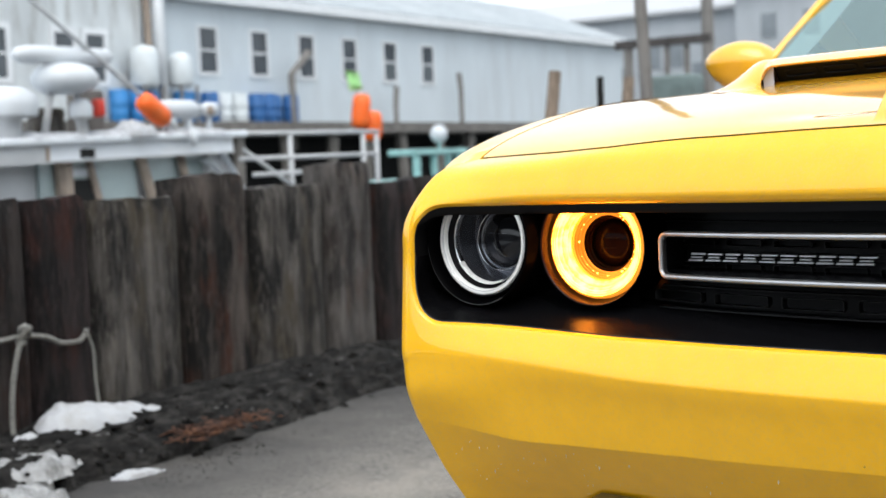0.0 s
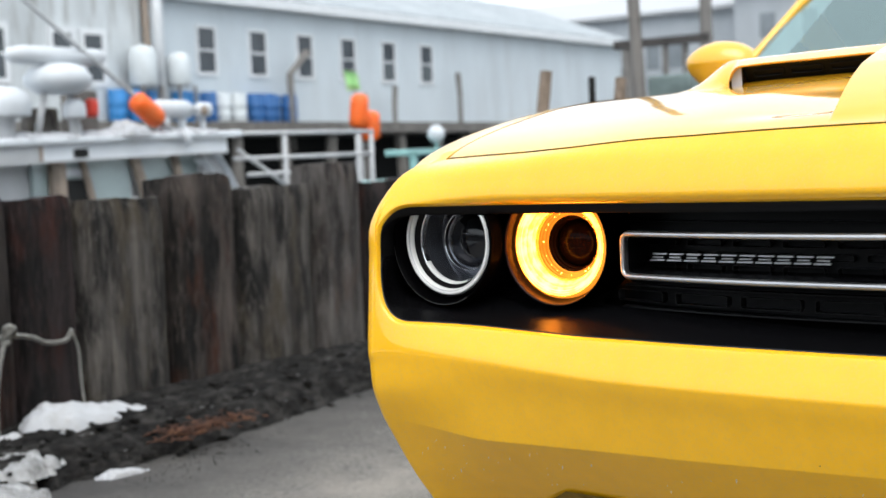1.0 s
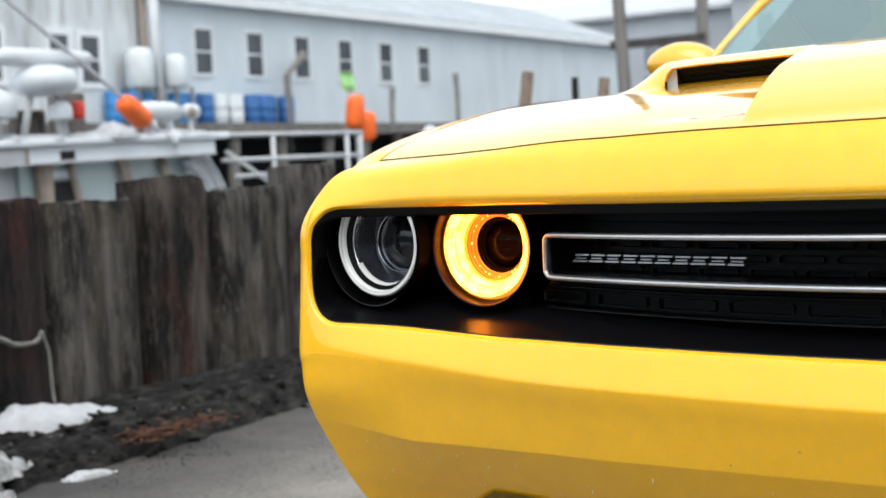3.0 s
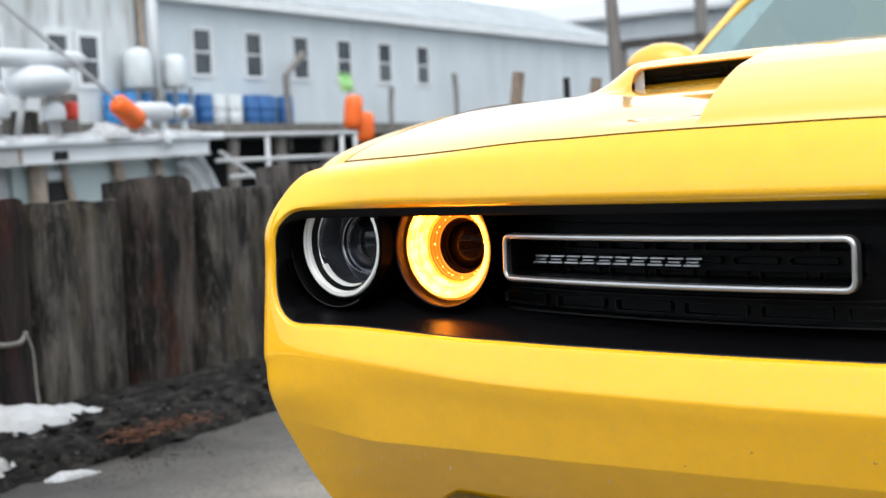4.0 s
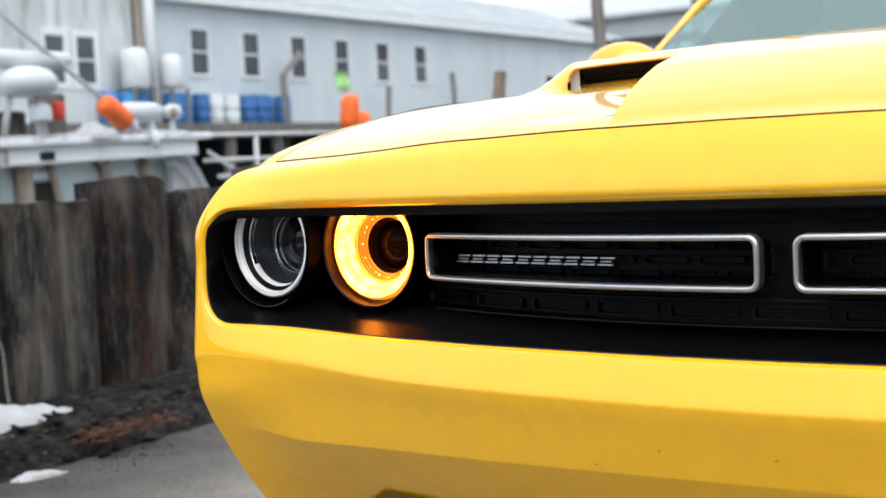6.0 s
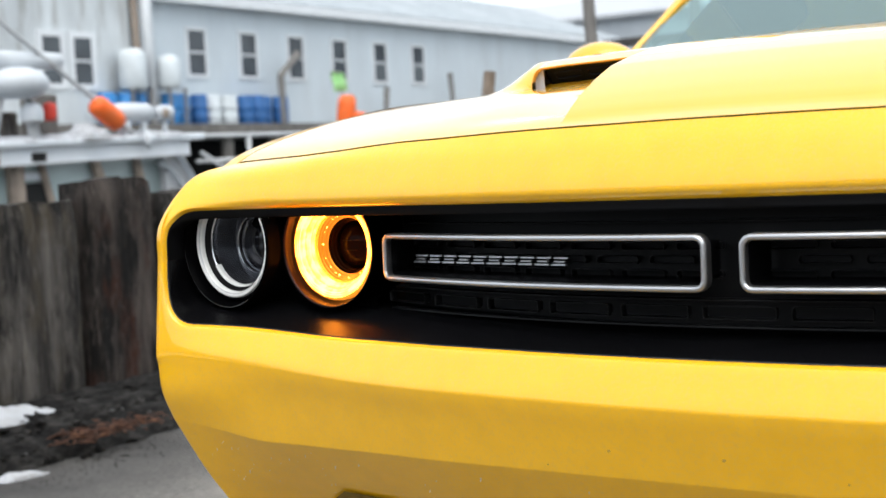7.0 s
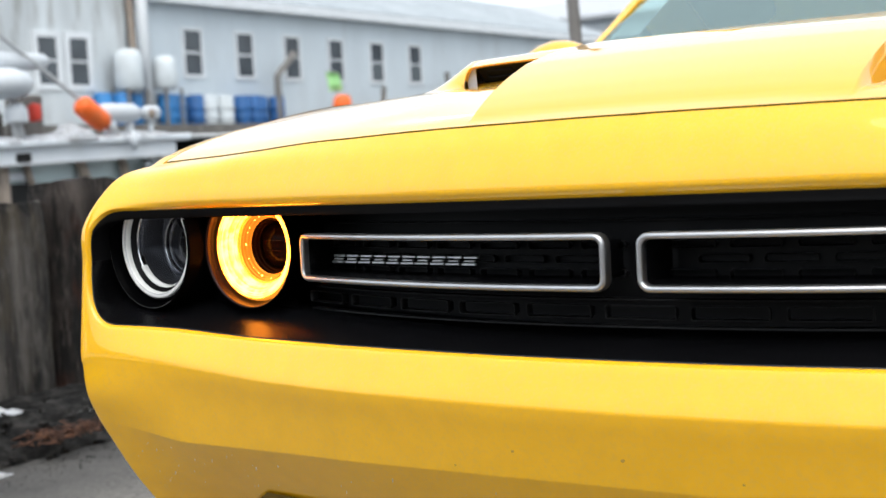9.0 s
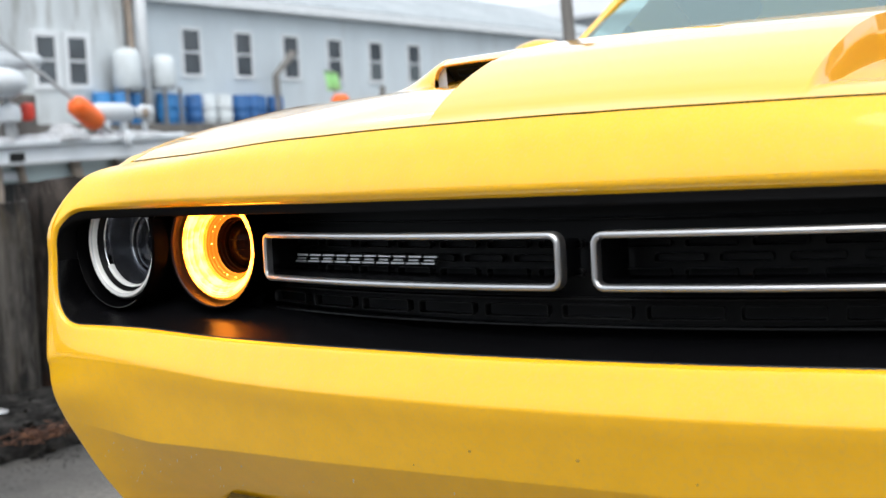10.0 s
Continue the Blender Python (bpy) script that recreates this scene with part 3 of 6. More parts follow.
def crumbs(name, count, seed, r0, r1, material, label):
    """Irregular broken bits of bark and stone, strewn over the rotten kerb."""
    bm = bmesh.new()
    rng = random.Random(seed)
    for _ in range(count):
        y = 0.5 + 3.6 * rng.random() ** 1.3
        u = rng.random() ** 0.8
        x = fx(y) + 0.02 + 0.37 * u
        z = GZ + 0.005 + 0.105 * (1 - sstep(0.72, 1.0, u)) * (1 - 0.20 * sstep(0.2, 0.75, u))
        r = rng.uniform(r0, r1)
        bit = bmesh.ops.create_icosphere(bm, subdivisions=1, radius=r, matrix=Matrix.Translation((x, y, z)) @ Matrix.Rotation(rng.uniform(0, 6), 4, "Z") @ Matrix.Diagonal((rng.uniform(0.5, 1.0), rng.uniform(0.8, 2.2), rng.uniform(0.35, 0.8), 1)))
        for v in bit["verts"]:
            v.co += Vector((rng.uniform(-1, 1), rng.uniform(-1, 1), rng.uniform(-1, 1))) * r * 0.25
    tagged(part(name, bm, material), label, "debris", kind="stuff")


crumbs("kerb_bark", 420, 31, 0.004, 0.016, KERB, "broken dark bark and rotten wood on the kerb")
crumbs("kerb_stones", 60, 32, 0.002, 0.006, STONE_BITS, "small grey stones and flecks of ice on the kerb")
bm = bmesh.new()
rng = random.Random(5)
for k in range(300):
    cy = 1.45 + rng.gauss(0, 0.055) + (0.17 if k % 5 < 2 else 0)
    cx = -2.565 + rng.gauss(0, 0.035)
    l, w = rng.uniform(0.010, 0.035), rng.uniform(0.0015, 0.0045)
    a, e = rng.uniform(0, math.pi), rng.uniform(-0.4, 0.4)
    d = Vector((math.cos(a) * math.cos(e), math.sin(a) * math.cos(e), math.sin(e)))
    c = Vector((cx, cy, 0.09 + rng.uniform(0, 0.03)))
    tube(bm, [c - d * l / 2, c, c + d * l / 2], [w * 0.4, w, w * 0.3], 4)
tagged(part("wood_splinters", bm, CHIPS), "loose rust-brown rotten wood splinters on the kerb", "debris", kind="stuff")


def strand(bm, pts, r=0.008):
    c = catmull(pts, 8)
    return tube(bm, [tuple(p) for p in c], r, 8)


rope = thing("mooring_rope", "frayed pale rope knotted round the bulkhead timbers", "rope")
bm = bmesh.new()
strand(bm, [(fx(0.9) + 0.03, 0.90, 0.415), (fx(1.0) + 0.03, 1.0, 0.41), (fx(1.1) + 0.04, 1.105, 0.415), (fx(1.2) + 0.035, 1.20, 0.40), (fx(1.25) + 0.03, 1.26, 0.375), (fx(1.35) + 0.03, 1.34, 0.372), (fx(1.38) + 0.03, 1.37, 0.40)])
part("line", bm, ROPE, rope, smooth=True)
bm = bmesh.new()
strand(bm, [(fx(1.1) + 0.05, 1.10, 0.42), (fx(1.07) + 0.05, 1.075, 0.37), (fx(1.05) + 0.045, 1.055, 0.28), (fx(1.04) + 0.045, 1.045, 0.18), (fx(1.04) + 0.05, 1.045, 0.11)])
part("hanging_end", bm, ROPE, rope, smooth=True)
bm = bmesh.new()
strand(bm, [(fx(1.36) + 0.035, 1.36, 0.40), (fx(1.38) + 0.035, 1.385, 0.34), (fx(1.39) + 0.035, 1.39, 0.24), (fx(1.39) + 0.04, 1.395, 0.15)], 0.005)
part("hanging_end", bm, ROPE, rope, smooth=True)
bm = bmesh.new()
for k in range(3):
    strand(bm, [(fx(1.1) + 0.045 + 0.02 * math.sin(t + k), 1.105 + 0.02 * math.cos(t * 1.3 + k), 0.42 + 0.024 * math.sin(t * 0.9 + 2 * k)) for t in np.linspace(0, 5.5, 10)], 0.008)
part("knot", bm, ROPE, rope, smooth=True)


# ---- stakes and poles along the quay ----
def stake(name, x, y, z0, z1, r, dx, dy, material, label):
    bm = bmesh.new()
    tube(bm, [(x, y, z0), (x + dx * 0.5, y + dy * 0.5, (z0 + z1) / 2), (x + dx, y + dy, z1)], [r * 1.1, r, r * 0.92], 10)
    return tagged(part(name, bm, material, None, angle=45), label, "post")


stake("mooring_stake", -3.27, 4.70, 0.2, 1.31, 0.036, 0.02, 0.24, STAKE, "leaning bare timber mooring stake by the quay")
stake("mooring_stake", -3.32, 5.72, 0.2, 1.31, 0.036, 0.02, 0.22, STAKE, "leaning bare timber mooring stake by the quay")
stake("mooring_stake", -3.33, 5.62, 0.2, 1.31, 0.022, 0.0, 0.0, DARK, "dark slim upright stake by the quay")
stake("utility_pole", -3.67, 7.14, -0.5, 3.4, 0.045, -0.12, -0.10, POLE_GREY, "grey weathered timber pole leaning slightly")


# ---- the fishing boat ----
boat = thing("fishing_boat", "white fishing boat moored behind the bulkhead, snow on its cabin roof", "boat")
bm = bmesh.new()
rows = []
for t in np.linspace(0, 1, 24):
    y = 0.5 + 9.5 * t
    half = 1.75 * (1 - max(0, (t - 0.55) / 0.45) ** 2.2) * (0.9 + 0.1 * min(1, t * 4))
    sheer = 0.25 + 0.42 * t ** 2
    rows.append([Vector((-8.6 + half * s, y + (0.5 * t if abs(s) < 1.1 else 0), z)) for s, z in ((-0.75, -1.7), (-0.95, -1.0), (-1.0, sheer), (-0.93, sheer), (-0.9, sheer - 0.15), (0.9, sheer - 0.15), (0.93, sheer), (1.0, sheer), (0.95, -1.0), (0.75, -1.7))])
grid(bm, rows)
part("hull", bm, BOAT_WHITE, boat, angle=40)


def sheer_box(x0, x1, y0, y1, d0, d1, bevel=0.0):
    """A slab that follows the roof's gentle rise towards the bow; d0 and d1 lie below the roof's top."""
    bm = box(bmesh.new(), x0, x1, y0, y1, d0, d1, bevel)
    for v in bm.verts:
        v.co.z += 1.130 + 0.0215 * (v.co.y - 4.55)
    return bm


part("cabin_roof", sheer_box(-9.6, -6.93, 2.4, 6.64, -0.052, 0.0, 0.018), BOAT_WHITE, boat, "white cabin roof with a rounded edge", angle=40)
part("roof_fascia", sheer_box(-9.5, -6.975, 4.66, 6.50, -0.165, -0.050), BOAT_WHITE, boat, "white board under the roof edge")
part("side_trim", sheer_box(-9.5, -6.965, 2.5, 4.66, -0.175, -0.050), BOAT_GREY, boat, "dull grey board under the roof edge")
part("trim_end", sheer_box(-7.2, -6.960, 4.655, 4.685, -0.16, -0.06), PIPE_BROWN, boat)
part("fascia_vent", sheer_box(-7.0, -6.968, 4.96, 5.085, -0.150, -0.088), DARK, boat, "small dark vent")
part("fascia_bead", sheer_box(-7.0, -6.962, 4.66, 6.50, -0.172, -0.158), BOAT_GREY, boat)
bm = bmesh.new()
box(bm, -9.4, -7.12, 2.6, 6.35, 0.1, 0.70, 0.02)
part("cabin_wall", bm, BOAT_GREY, boat)
bm = bmesh.new()
box(bm, -9.3, -7.16, 2.7, 6.3, 0.70, 1.0)
part("cabin_core", bm, BOAT_GREY, boat)
for a, c in ((4.72, 4.84), (4.97, 5.12), (5.20, 5.60), (5.72, 6.02), (6.10, 6.34)):
    bm = bmesh.new()
    box(bm, -7.158, -7.12, a, c, 0.68, 1.0)
    part("cabin_window", bm, BOAT_GLASS, boat, "grey-green cabin window")
for y0, lean, w in ((4.905, 0.0, 0.13), (5.16, -0.06, 0.055), (5.66, -0.07, 0.085), (6.06, -0.05, 0.07)):
    bm = bmesh.new()
    tube(bm, [(-7.09, y0 - lean, 0.66), (-7.09, y0 + lean * 0.6, 1.0)], w * 0.5, 8)
    part("window_post", bm, PIPE_BROWN, boat, "brown window post")
for y0, y1, z0, z1, mtl in ((4.98, 5.22, 0.68, 0.845, DARK), (4.985, 5.13, 0.865, 0.92, WHITE_PLASTIC), (5.74, 5.84, 0.68, 0.80, DARK)):
    bm = bmesh.new()
    box(bm, -7.115, -7.10, y0, y1, z0, z1, 0.004)
    part("cabin_fitting", bm, mtl, boat)
bm = bmesh.new()
box(bm, -9.3, -7.05, 6.30, 6.50, 0.2, 1.02)
for v in bm.verts:
    if v.co.z < 0.5 and v.co.y > 6.4:
        v.co.y += 0.45
part("cabin_front", bm, BOAT_GREY, boat, "sloping cabin front")
bm = bmesh.new()
grid(bm, [[Vector((x, y, z)) for y, z in ((6.28, 1.02), (6.40, 1.00), (6.52, 0.88), (6.62, 0.72), (6.72, 0.45), (6.58, 0.45), (6.48, 0.72), (6.36, 0.86), (6.24, 0.96))] for x in (-6.98, -7.0, -7.06, -7.10)])
part("cabin_corner", bm, BOAT_WHITE, boat, "white curved pillar of the cabin front", angle=50)
bm = bmesh.new()
for y0, y1, z in ((6.6, 8.45, 1.15), (6.6, 8.42, 0.95), (6.75, 7.7, 0.82)):
    tube(bm, [(-7.0, y0, z), (-7.0, y1, z + 0.01)], 0.018, 8)
for y0 in (7.22, 8.22, 8.42):
    tube(bm, [(-7.0, y0, 0.3), (-7.0, y0, 1.14)], 0.022, 8)
tube(bm, [(-7.0, 6.65, 1.02), (-7.0, 7.30, 0.68)], 0.018, 8)
part("bow_rail", bm, RAIL, boat, "pale tubular bow rail", smooth=True)


def on_roof(name, label, category, bm, material, **k):
    return tagged(part(name, bm, material, None, **k), label, category)


bm = bmesh.new()
c = [(4.50, 0.0), (4.54, 0.05), (4.62, 0.064), (5.2, 0.062), (5.31, 0.055), (5.36, 0.0)]
tube(bm, [(-7.05, y, 1.675 + 0.006 * i) for i, (y, r) in enumerate(c)], [max(r, 0.02) for _, r in c], 16)
radar = thing("radar_scanner", "long white radar scanner bar on a pedestal above the cabin roof", "radar")
part("scanner_bar", bm, WHITE_PLASTIC, radar, smooth=True)
bm = bmesh.new()
lathe(bm, [(0.0, 1.640), (0.11, 1.635), (0.19, 1.605), (0.228, 1.55), (0.225, 1.495), (0.18, 1.450), (0.13, 1.432), (0.0, 1.43)], 28, "z", (-7.05, 4.925, 0))
part("gearbox", bm, WHITE_PLASTIC, radar, "white rounded gearbox", smooth=True)
for y0, y1 in ((4.80, 4.72), (5.02, 5.10)):
    bm = bmesh.new()
    tube(bm, [(-7.05, y0, 1.44), (-7.05, y1, 1.13)], 0.024, 8)
    part("pedestal_leg", bm, BOAT_GREY, radar, "grey tubular leg", smooth=True)


def dome(x, y, z, r, h):
    t = thing("radar_dome", "white radome on a short stand on the cabin roof", "radome", "radomes on the boat")
    bm = bmesh.new()
    lathe(bm, [(0, z + h), (r * 0.5, z + h * 0.95), (r * 0.9, z + h * 0.7), (r, z + h * 0.35), (r * 0.95, z)], 24, "z", (x, y, 0))
    part("dome", bm, WHITE_PLASTIC, t, smooth=True)
    bm = bmesh.new()
    lathe(bm, [(r * 0.95, z), (r * 0.45, z - 0.02), (r * 0.42, 1.13)], 16, "z", (x, y, 0))
    part("stand", bm, BOAT_GREY, t, smooth=True)


dome(-7.1, 4.47, 1.28, 0.205, 0.20)
dome(-6.99, 5.00, 1.27, 0.082, 0.13)
bm = bmesh.new()
tube(bm, [(-7.05, 5.80, 1.33), (-7.05, 5.85, 1.335), (-7.05, 6.13, 1.335), (-7.05, 6.18, 1.33)], [0.05, 0.072, 0.072, 0.055], 16)
tube(bm, [(-7.05, 5.90, 1.1), (-7.05, 5.90, 1.29)], 0.05, 8)
tube(bm, [(-7.05, 6.10, 1.1), (-7.05, 6.10, 1.29)], 0.03, 8)
on_roof("life_raft", "white life raft canister on legs on the cabin roof", "life raft", bm, WHITE_PLASTIC, smooth=True)
lamp = thing("deck_lamp", "white deck floodlight with a brownish face on the cabin roof", "lamp")
bm = bmesh.new()
tube(bm, [(-7.0, 6.19, 1.33), (-7.0, 6.25, 1.335), (-7.0, 6.33, 1.335), (-7.0, 6.35, 1.335)], [0.04, 0.058, 0.055, 0.03], 14)
tube(bm, [(-7.0, 6.27, 1.14), (-7.0, 6.27, 1.29)], 0.022, 8)
part("lamp_body", bm, WHITE_PLASTIC, lamp, smooth=True)
bm = bmesh.new()
lathe(bm, [(0.0, 0.012), (0.034, 0.010), (0.040, 0.0)], 16, "y", (0, 0, 0))
for v in bm.verts:
    v.co = Vector((-6.945 - v.co.y * 0.3, 6.235 + v.co.x, 1.325 + v.co.z))
part("lamp_face", bm, PIPE_BROWN, lamp, smooth=True)
bm = bmesh.new()
tube(bm, [(-6.92, 6.00, 1.19), (-6.91, 6.00, 1.12), (-6.91, 6.01, 1.06)], [0.018, 0.03, 0.022], 10)
on_roof("small_fender", "small white fender hanging over the roof edge", "fender", bm, WHITE_PLASTIC, smooth=True)
rng = random.Random(11)
for k in range(11):
    y = 4.62 + k * 0.17 + rng.uniform(-0.04, 0.04)
    snow_heap("roof_snow", -7.10, y, 0.17, 0.12 + rng.uniform(-0.03, 0.04), rng.uniform(0.015, 0.045), 0, 12 + k, "clump of old snow on the cabin roof", 1.130 + 0.0215 * (y - 4.55))
snow_heap("roof_snow", -7.02, 5.50, 0.13, 0.17, 0.095, 0, 31, "rounded heap of old snow beside an orange buoy", 1.15)


def buoy(x, y, z, l, r, dx, dy, dz, mtl, label):
    bm = bmesh.new()
    d = Vector((dx, dy, dz)).normalized()
    c = Vector((x, y, z))
    prof = [(-0.5, 0.25), (-0.47, 0.65), (-0.38, 0.95), (-0.2, 1.0), (0.2, 1.0), (0.38, 0.95), (0.47, 0.65), (0.5, 0.25)]
    tube(bm, [c + d * l * t for t, _ in prof], [r * q for _, q in prof], 14)
    return tagged(part("buoy", bm, mtl, None, smooth=True), label, "buoy", "fishing buoys")


buoy(-6.99, 5.685, 1.325, 0.30, 0.080, 0, 0.84, -0.54, ORANGE, "long orange plastic buoy lying tilted on the cabin roof")
buoy(-7.0, 5.165, 1.335, 0.13, 0.048, 0, 0, 1, RED, "small red buoy among gear on the cabin roof")
buoy(-20.0, 25.52, 2.20, 0.86, 0.23, 0.1, 0.05, 1, ORANGE, "orange plastic buoy hanging from a thin staff")
buoy(-20.0, 25.93, 1.84, 0.76, 0.27, 0.1, -0.1, 1, ORANGE, "orange plastic buoy hanging from a thin staff")
buoy(-20.2, 25.98, 2.42, 0.5, 0.13, 0.1, -0.1, 1, PIPE_BROWN, "faded brown buoy hanging from a thin staff")
bm = bmesh.new()
tube(bm, [(-20.1, 25.75, -1.6), (-20.1, 25.7, 1.4), (-20.0, 25.30, 3.2)], 0.03, 8)
tagged(part("buoy_staff", bm, RAIL), "thin pale staff carrying buoys and a marker", "staff")
bm = bmesh.new()
grid(bm, [[Vector((-20.0 + 0.05 * math.sin(7 * u), 25.36 + 0.58 * u - 0.12 * v, 2.72 + 0.46 * v + 0.10 * u * (1 - v) - 0.02 * math.sin(5 * u))) for v in (0, 0.35, 0.7, 1)] for u in np.linspace(-0.55, 0.45, 9)])
bmesh.ops.solidify(bm, geom=list(bm.faces), thickness=0.02)
tagged(part("marker_flag", bm, LIME, None, smooth=True), "lime green cloth marker flag on a staff", "flag")
bm = bmesh.new()
box(bm, -7.6, -7.40, 5.03, 5.22, 1.13, 1.36, 0.02)
on_roof("gear_crate", "dark crate of gear behind the radome on the roof", "crate", bm, PLANK_GREY)
bm = bmesh.new()
box(bm, -7.45, -7.25, 5.27, 5.46, 1.13, 1.48, 0.02)
on_roof("gear_locker", "dark grey gear locker behind the radome on the roof", "locker", bm, PILE)
bm = bmesh.new()
tube(bm, [(-7.0, 4.40, 2.195), (-7.0, 4.678, 2.015), (-7.0, 5.57, 1.435), (-7.0, 5.95, 1.17)], 0.016, 6)
on_roof("stay_pole", "thin grey pole slanting down to the cabin roof", "pole", bm, BOAT_GREY)

# second, small boat with teal deck edge
dinghy = thing("skiff", "small skiff with pale teal cabin moored by the wharf", "boat")
bm = bmesh.new()
box(bm, -14.5, -12.8, 16.9, 20.5, 0.40, 0.58, 0.06)
part("gunwale", bm, BOAT_TEAL, dinghy, "pale teal gunwale", angle=40)
bm = bmesh.new()
box(bm, -14.3, -12.95, 17.0, 20.4, -1.7, 0.40, 0.06)
part("hull", bm, BOAT_WHITE, dinghy, angle=40)
bm = bmesh.new()
for a, b in ((17.75, 17.85), (18.3, 18.37), (18.75, 18.82), (19.1, 19.2)):
    box(bm, -13.1, -13.0, a, b, 0.56, 1.0)
box(bm, -13.6, -12.95, 17.7, 19.3, 1.0, 1.10, 0.02)
part("shelter", bm, BOAT_TEAL, dinghy, "teal shelter frame")
bm = bmesh.new()
bmesh.ops.create_uvsphere(bm, u_segments=20, v_segments=14, radius=0.155)
for v in bm.verts:
    v.co += Vector((-13.0, 18.45, 1.36))
tagged(part("round_fender", bm, WHITE_PLASTIC, None, smooth=True), "white round fender ball above the skiff", "fender")
bm = bmesh.new()
tube(bm, [(-13.0, 18.45, 1.0), (-13.0, 18.45, 1.25)], 0.03, 8)
part("fender_post", bm, BOAT_TEAL, dinghy)


# ---- the long shed on the wharf ----
WX, FLOOR = -31.5, 2.42
shed = thing("waterfront_shed", "long grey clapboard shed on a piled wharf", "building")
bm = bmesh.new()
box(bm, WX - 12, WX, 29.6, 64.0, FLOOR, 6.72)
part("wall", bm, SIDING, shed, "pale grey clapboard wall")
bm = bmesh.new()
grid(bm, [[Vector((x, y, z)) for x, z in ((WX + 0.45, 6.62), (WX + 0.45, 6.86), (WX - 6.2, 9.3), (WX - 12.4, 6.8))] for y in (29.4, 64.5)])
part("roof", bm, ROOFING, shed, "low-pitched grey roof")
bm = bmesh.new()
box(bm, WX + 0.003, WX + 0.50, 29.4, 64.5, 6.50, 6.80)
part("eave", bm, TRIM_WHITE, shed, "white eave board")


def shed_window(y, x=WX, z0=4.20, z1=5.68, w=0.80, f=0.11):
    h = new("window")
    h.parent = shed
    bm = bmesh.new()
    for a in ((y - w / 2 - f, y - w / 2, z0 - f, z1 + f), (y + w / 2, y + w / 2 + f, z0 - f, z1 + f)):
        box(bm, x + 0.003, x + 0.06, *a)
    box(bm, x + 0.003, x + 0.06, y - w / 2, y + w / 2, z1, z1 + f)
    box(bm, x + 0.003, x + 0.08, y - w / 2, y + w / 2, z0 - f, z0)
    box(bm, x + 0.003, x + 0.045, y - w / 2, y + w / 2, (z0 + z1) / 2 - 0.03, (z0 + z1) / 2 + 0.03)
    part("window_frame", bm, TRIM_WHITE, h)
    bm = bmesh.new()
    box(bm, x + 0.003, x + 0.030, y - w / 2, y + w / 2, (z0 + z1) / 2 + 0.03, z1)
    part("pane", bm, WINDOW, h)
    bm = bmesh.new()
    box(bm, x + 0.003, x + 0.028, y - w / 2, y + w / 2, z0, (z0 + z1) / 2 - 0.03)
    part("pane", bm, BLIND if int(y * 7) % 3 == 0 else WINDOW, h)


for y in (32.4, 35.0, 37.6, 40.2, 42.86, 45.55):
    shed_window(y)

annex = thing("shingle_annex", "weathered grey shingle annex beside the shed", "building")
bm = bmesh.new()
box(bm, WX - 8, WX + 0.25, 12.0, 29.2, FLOOR, 9.5)
part("wall", bm, SHINGLE, annex, "stained weathered shingle wall")
shed_old = shed
shed = annex
for y in (26.0, 27.2, 23.55, 21.0):
    shed_window(y, WX + 0.25, 3.75, 5.15, 0.70, 0.17)
shed = shed_old
bm = bmesh.new()
tube(bm, [(WX + 0.40, 29.35, 4.7), (WX + 0.40, 29.20, 9.5)], 0.13, 8)
part("rusty_downpipe", bm, PIPE_BROWN, annex)
bm = bmesh.new()
tube(bm, [(WX + 0.7, 29.60, FLOOR), (WX + 0.7, 29.45, 9.5)], 0.17, 10)
tagged(part("white_mast", bm, TRIM_WHITE, None, smooth=True), "tall white pole standing on the wharf", "pole")

wharf = thing("wharf", "timber wharf on piles carrying the shed", "wharf", kind="structure")
bm = bmesh.new()
box(bm, WX - 14, WX + 2.6, 8, 66, FLOOR - 0.38, FLOOR - 0.004)
part("wharf_deck", bm, PILE, wharf, "dark timber wharf deck edge")
# near-black solid block stands in for the shade below the deck
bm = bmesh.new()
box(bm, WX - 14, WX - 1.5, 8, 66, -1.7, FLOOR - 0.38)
part("wharf_shade_block", bm, DARK, wharf)
rng = random.Random(3)
for k in range(24):
    y = 10 + 2.35 * k + rng.uniform(-0.3, 0.3)
    bm = bmesh.new()
    tube(bm, [(WX + 2.2 + rng.uniform(-0.4, 0.2), y, -1.7), (WX + 2.2, y + rng.uniform(-0.2, 0.2), FLOOR - 0.3)], 0.21, 8)
    part("wharf_pile", bm, PILE, wharf)


# ---- drums, tanks ----
def drum_meshes():
    bm = bmesh.new()
    lathe(bm, [(0.0, 0.0), (0.26, 0.0), (0.29, 0.05), (0.29, 0.30), (0.30, 0.32), (0.29, 0.34), (0.29, 0.62), (0.30, 0.64), (0.29, 0.66), (0.29, 0.98), (0.26, 1.06), (0.24, 1.04), (0.0, 1.04)], 20)
    return bm


drum = part("drum", drum_meshes(), BLUE, None, angle=40)
tagged(drum, "blue plastic drum standing on the wharf", "drum", "drums on the wharf")
white_drum = part("drum", drum_meshes(), TANK_WHITE, None, angle=40)
tagged(white_drum, "white plastic drum standing on the wharf", "drum", "drums on the wharf")
BX = WX + 0.6
drum.matrix_basis = pose(BX - 0.1, 36.0, FLOOR)
for y, dx in ( (31.75, 0), (34.05, 0), (34.6, 0.05), (35.3, -0.3)):
    copy_thing(drum, pose(BX + dx, y, FLOOR, 0, 0, y * 50))
sky_drum = part("drum", drum_meshes(), BLUE_LIGHT, None, angle=40)
tagged(sky_drum, "bright blue plastic drum standing on the wharf", "drum", "drums on the wharf")
sky_drum.matrix_basis = pose(BX, 27.75, FLOOR + 0.01)
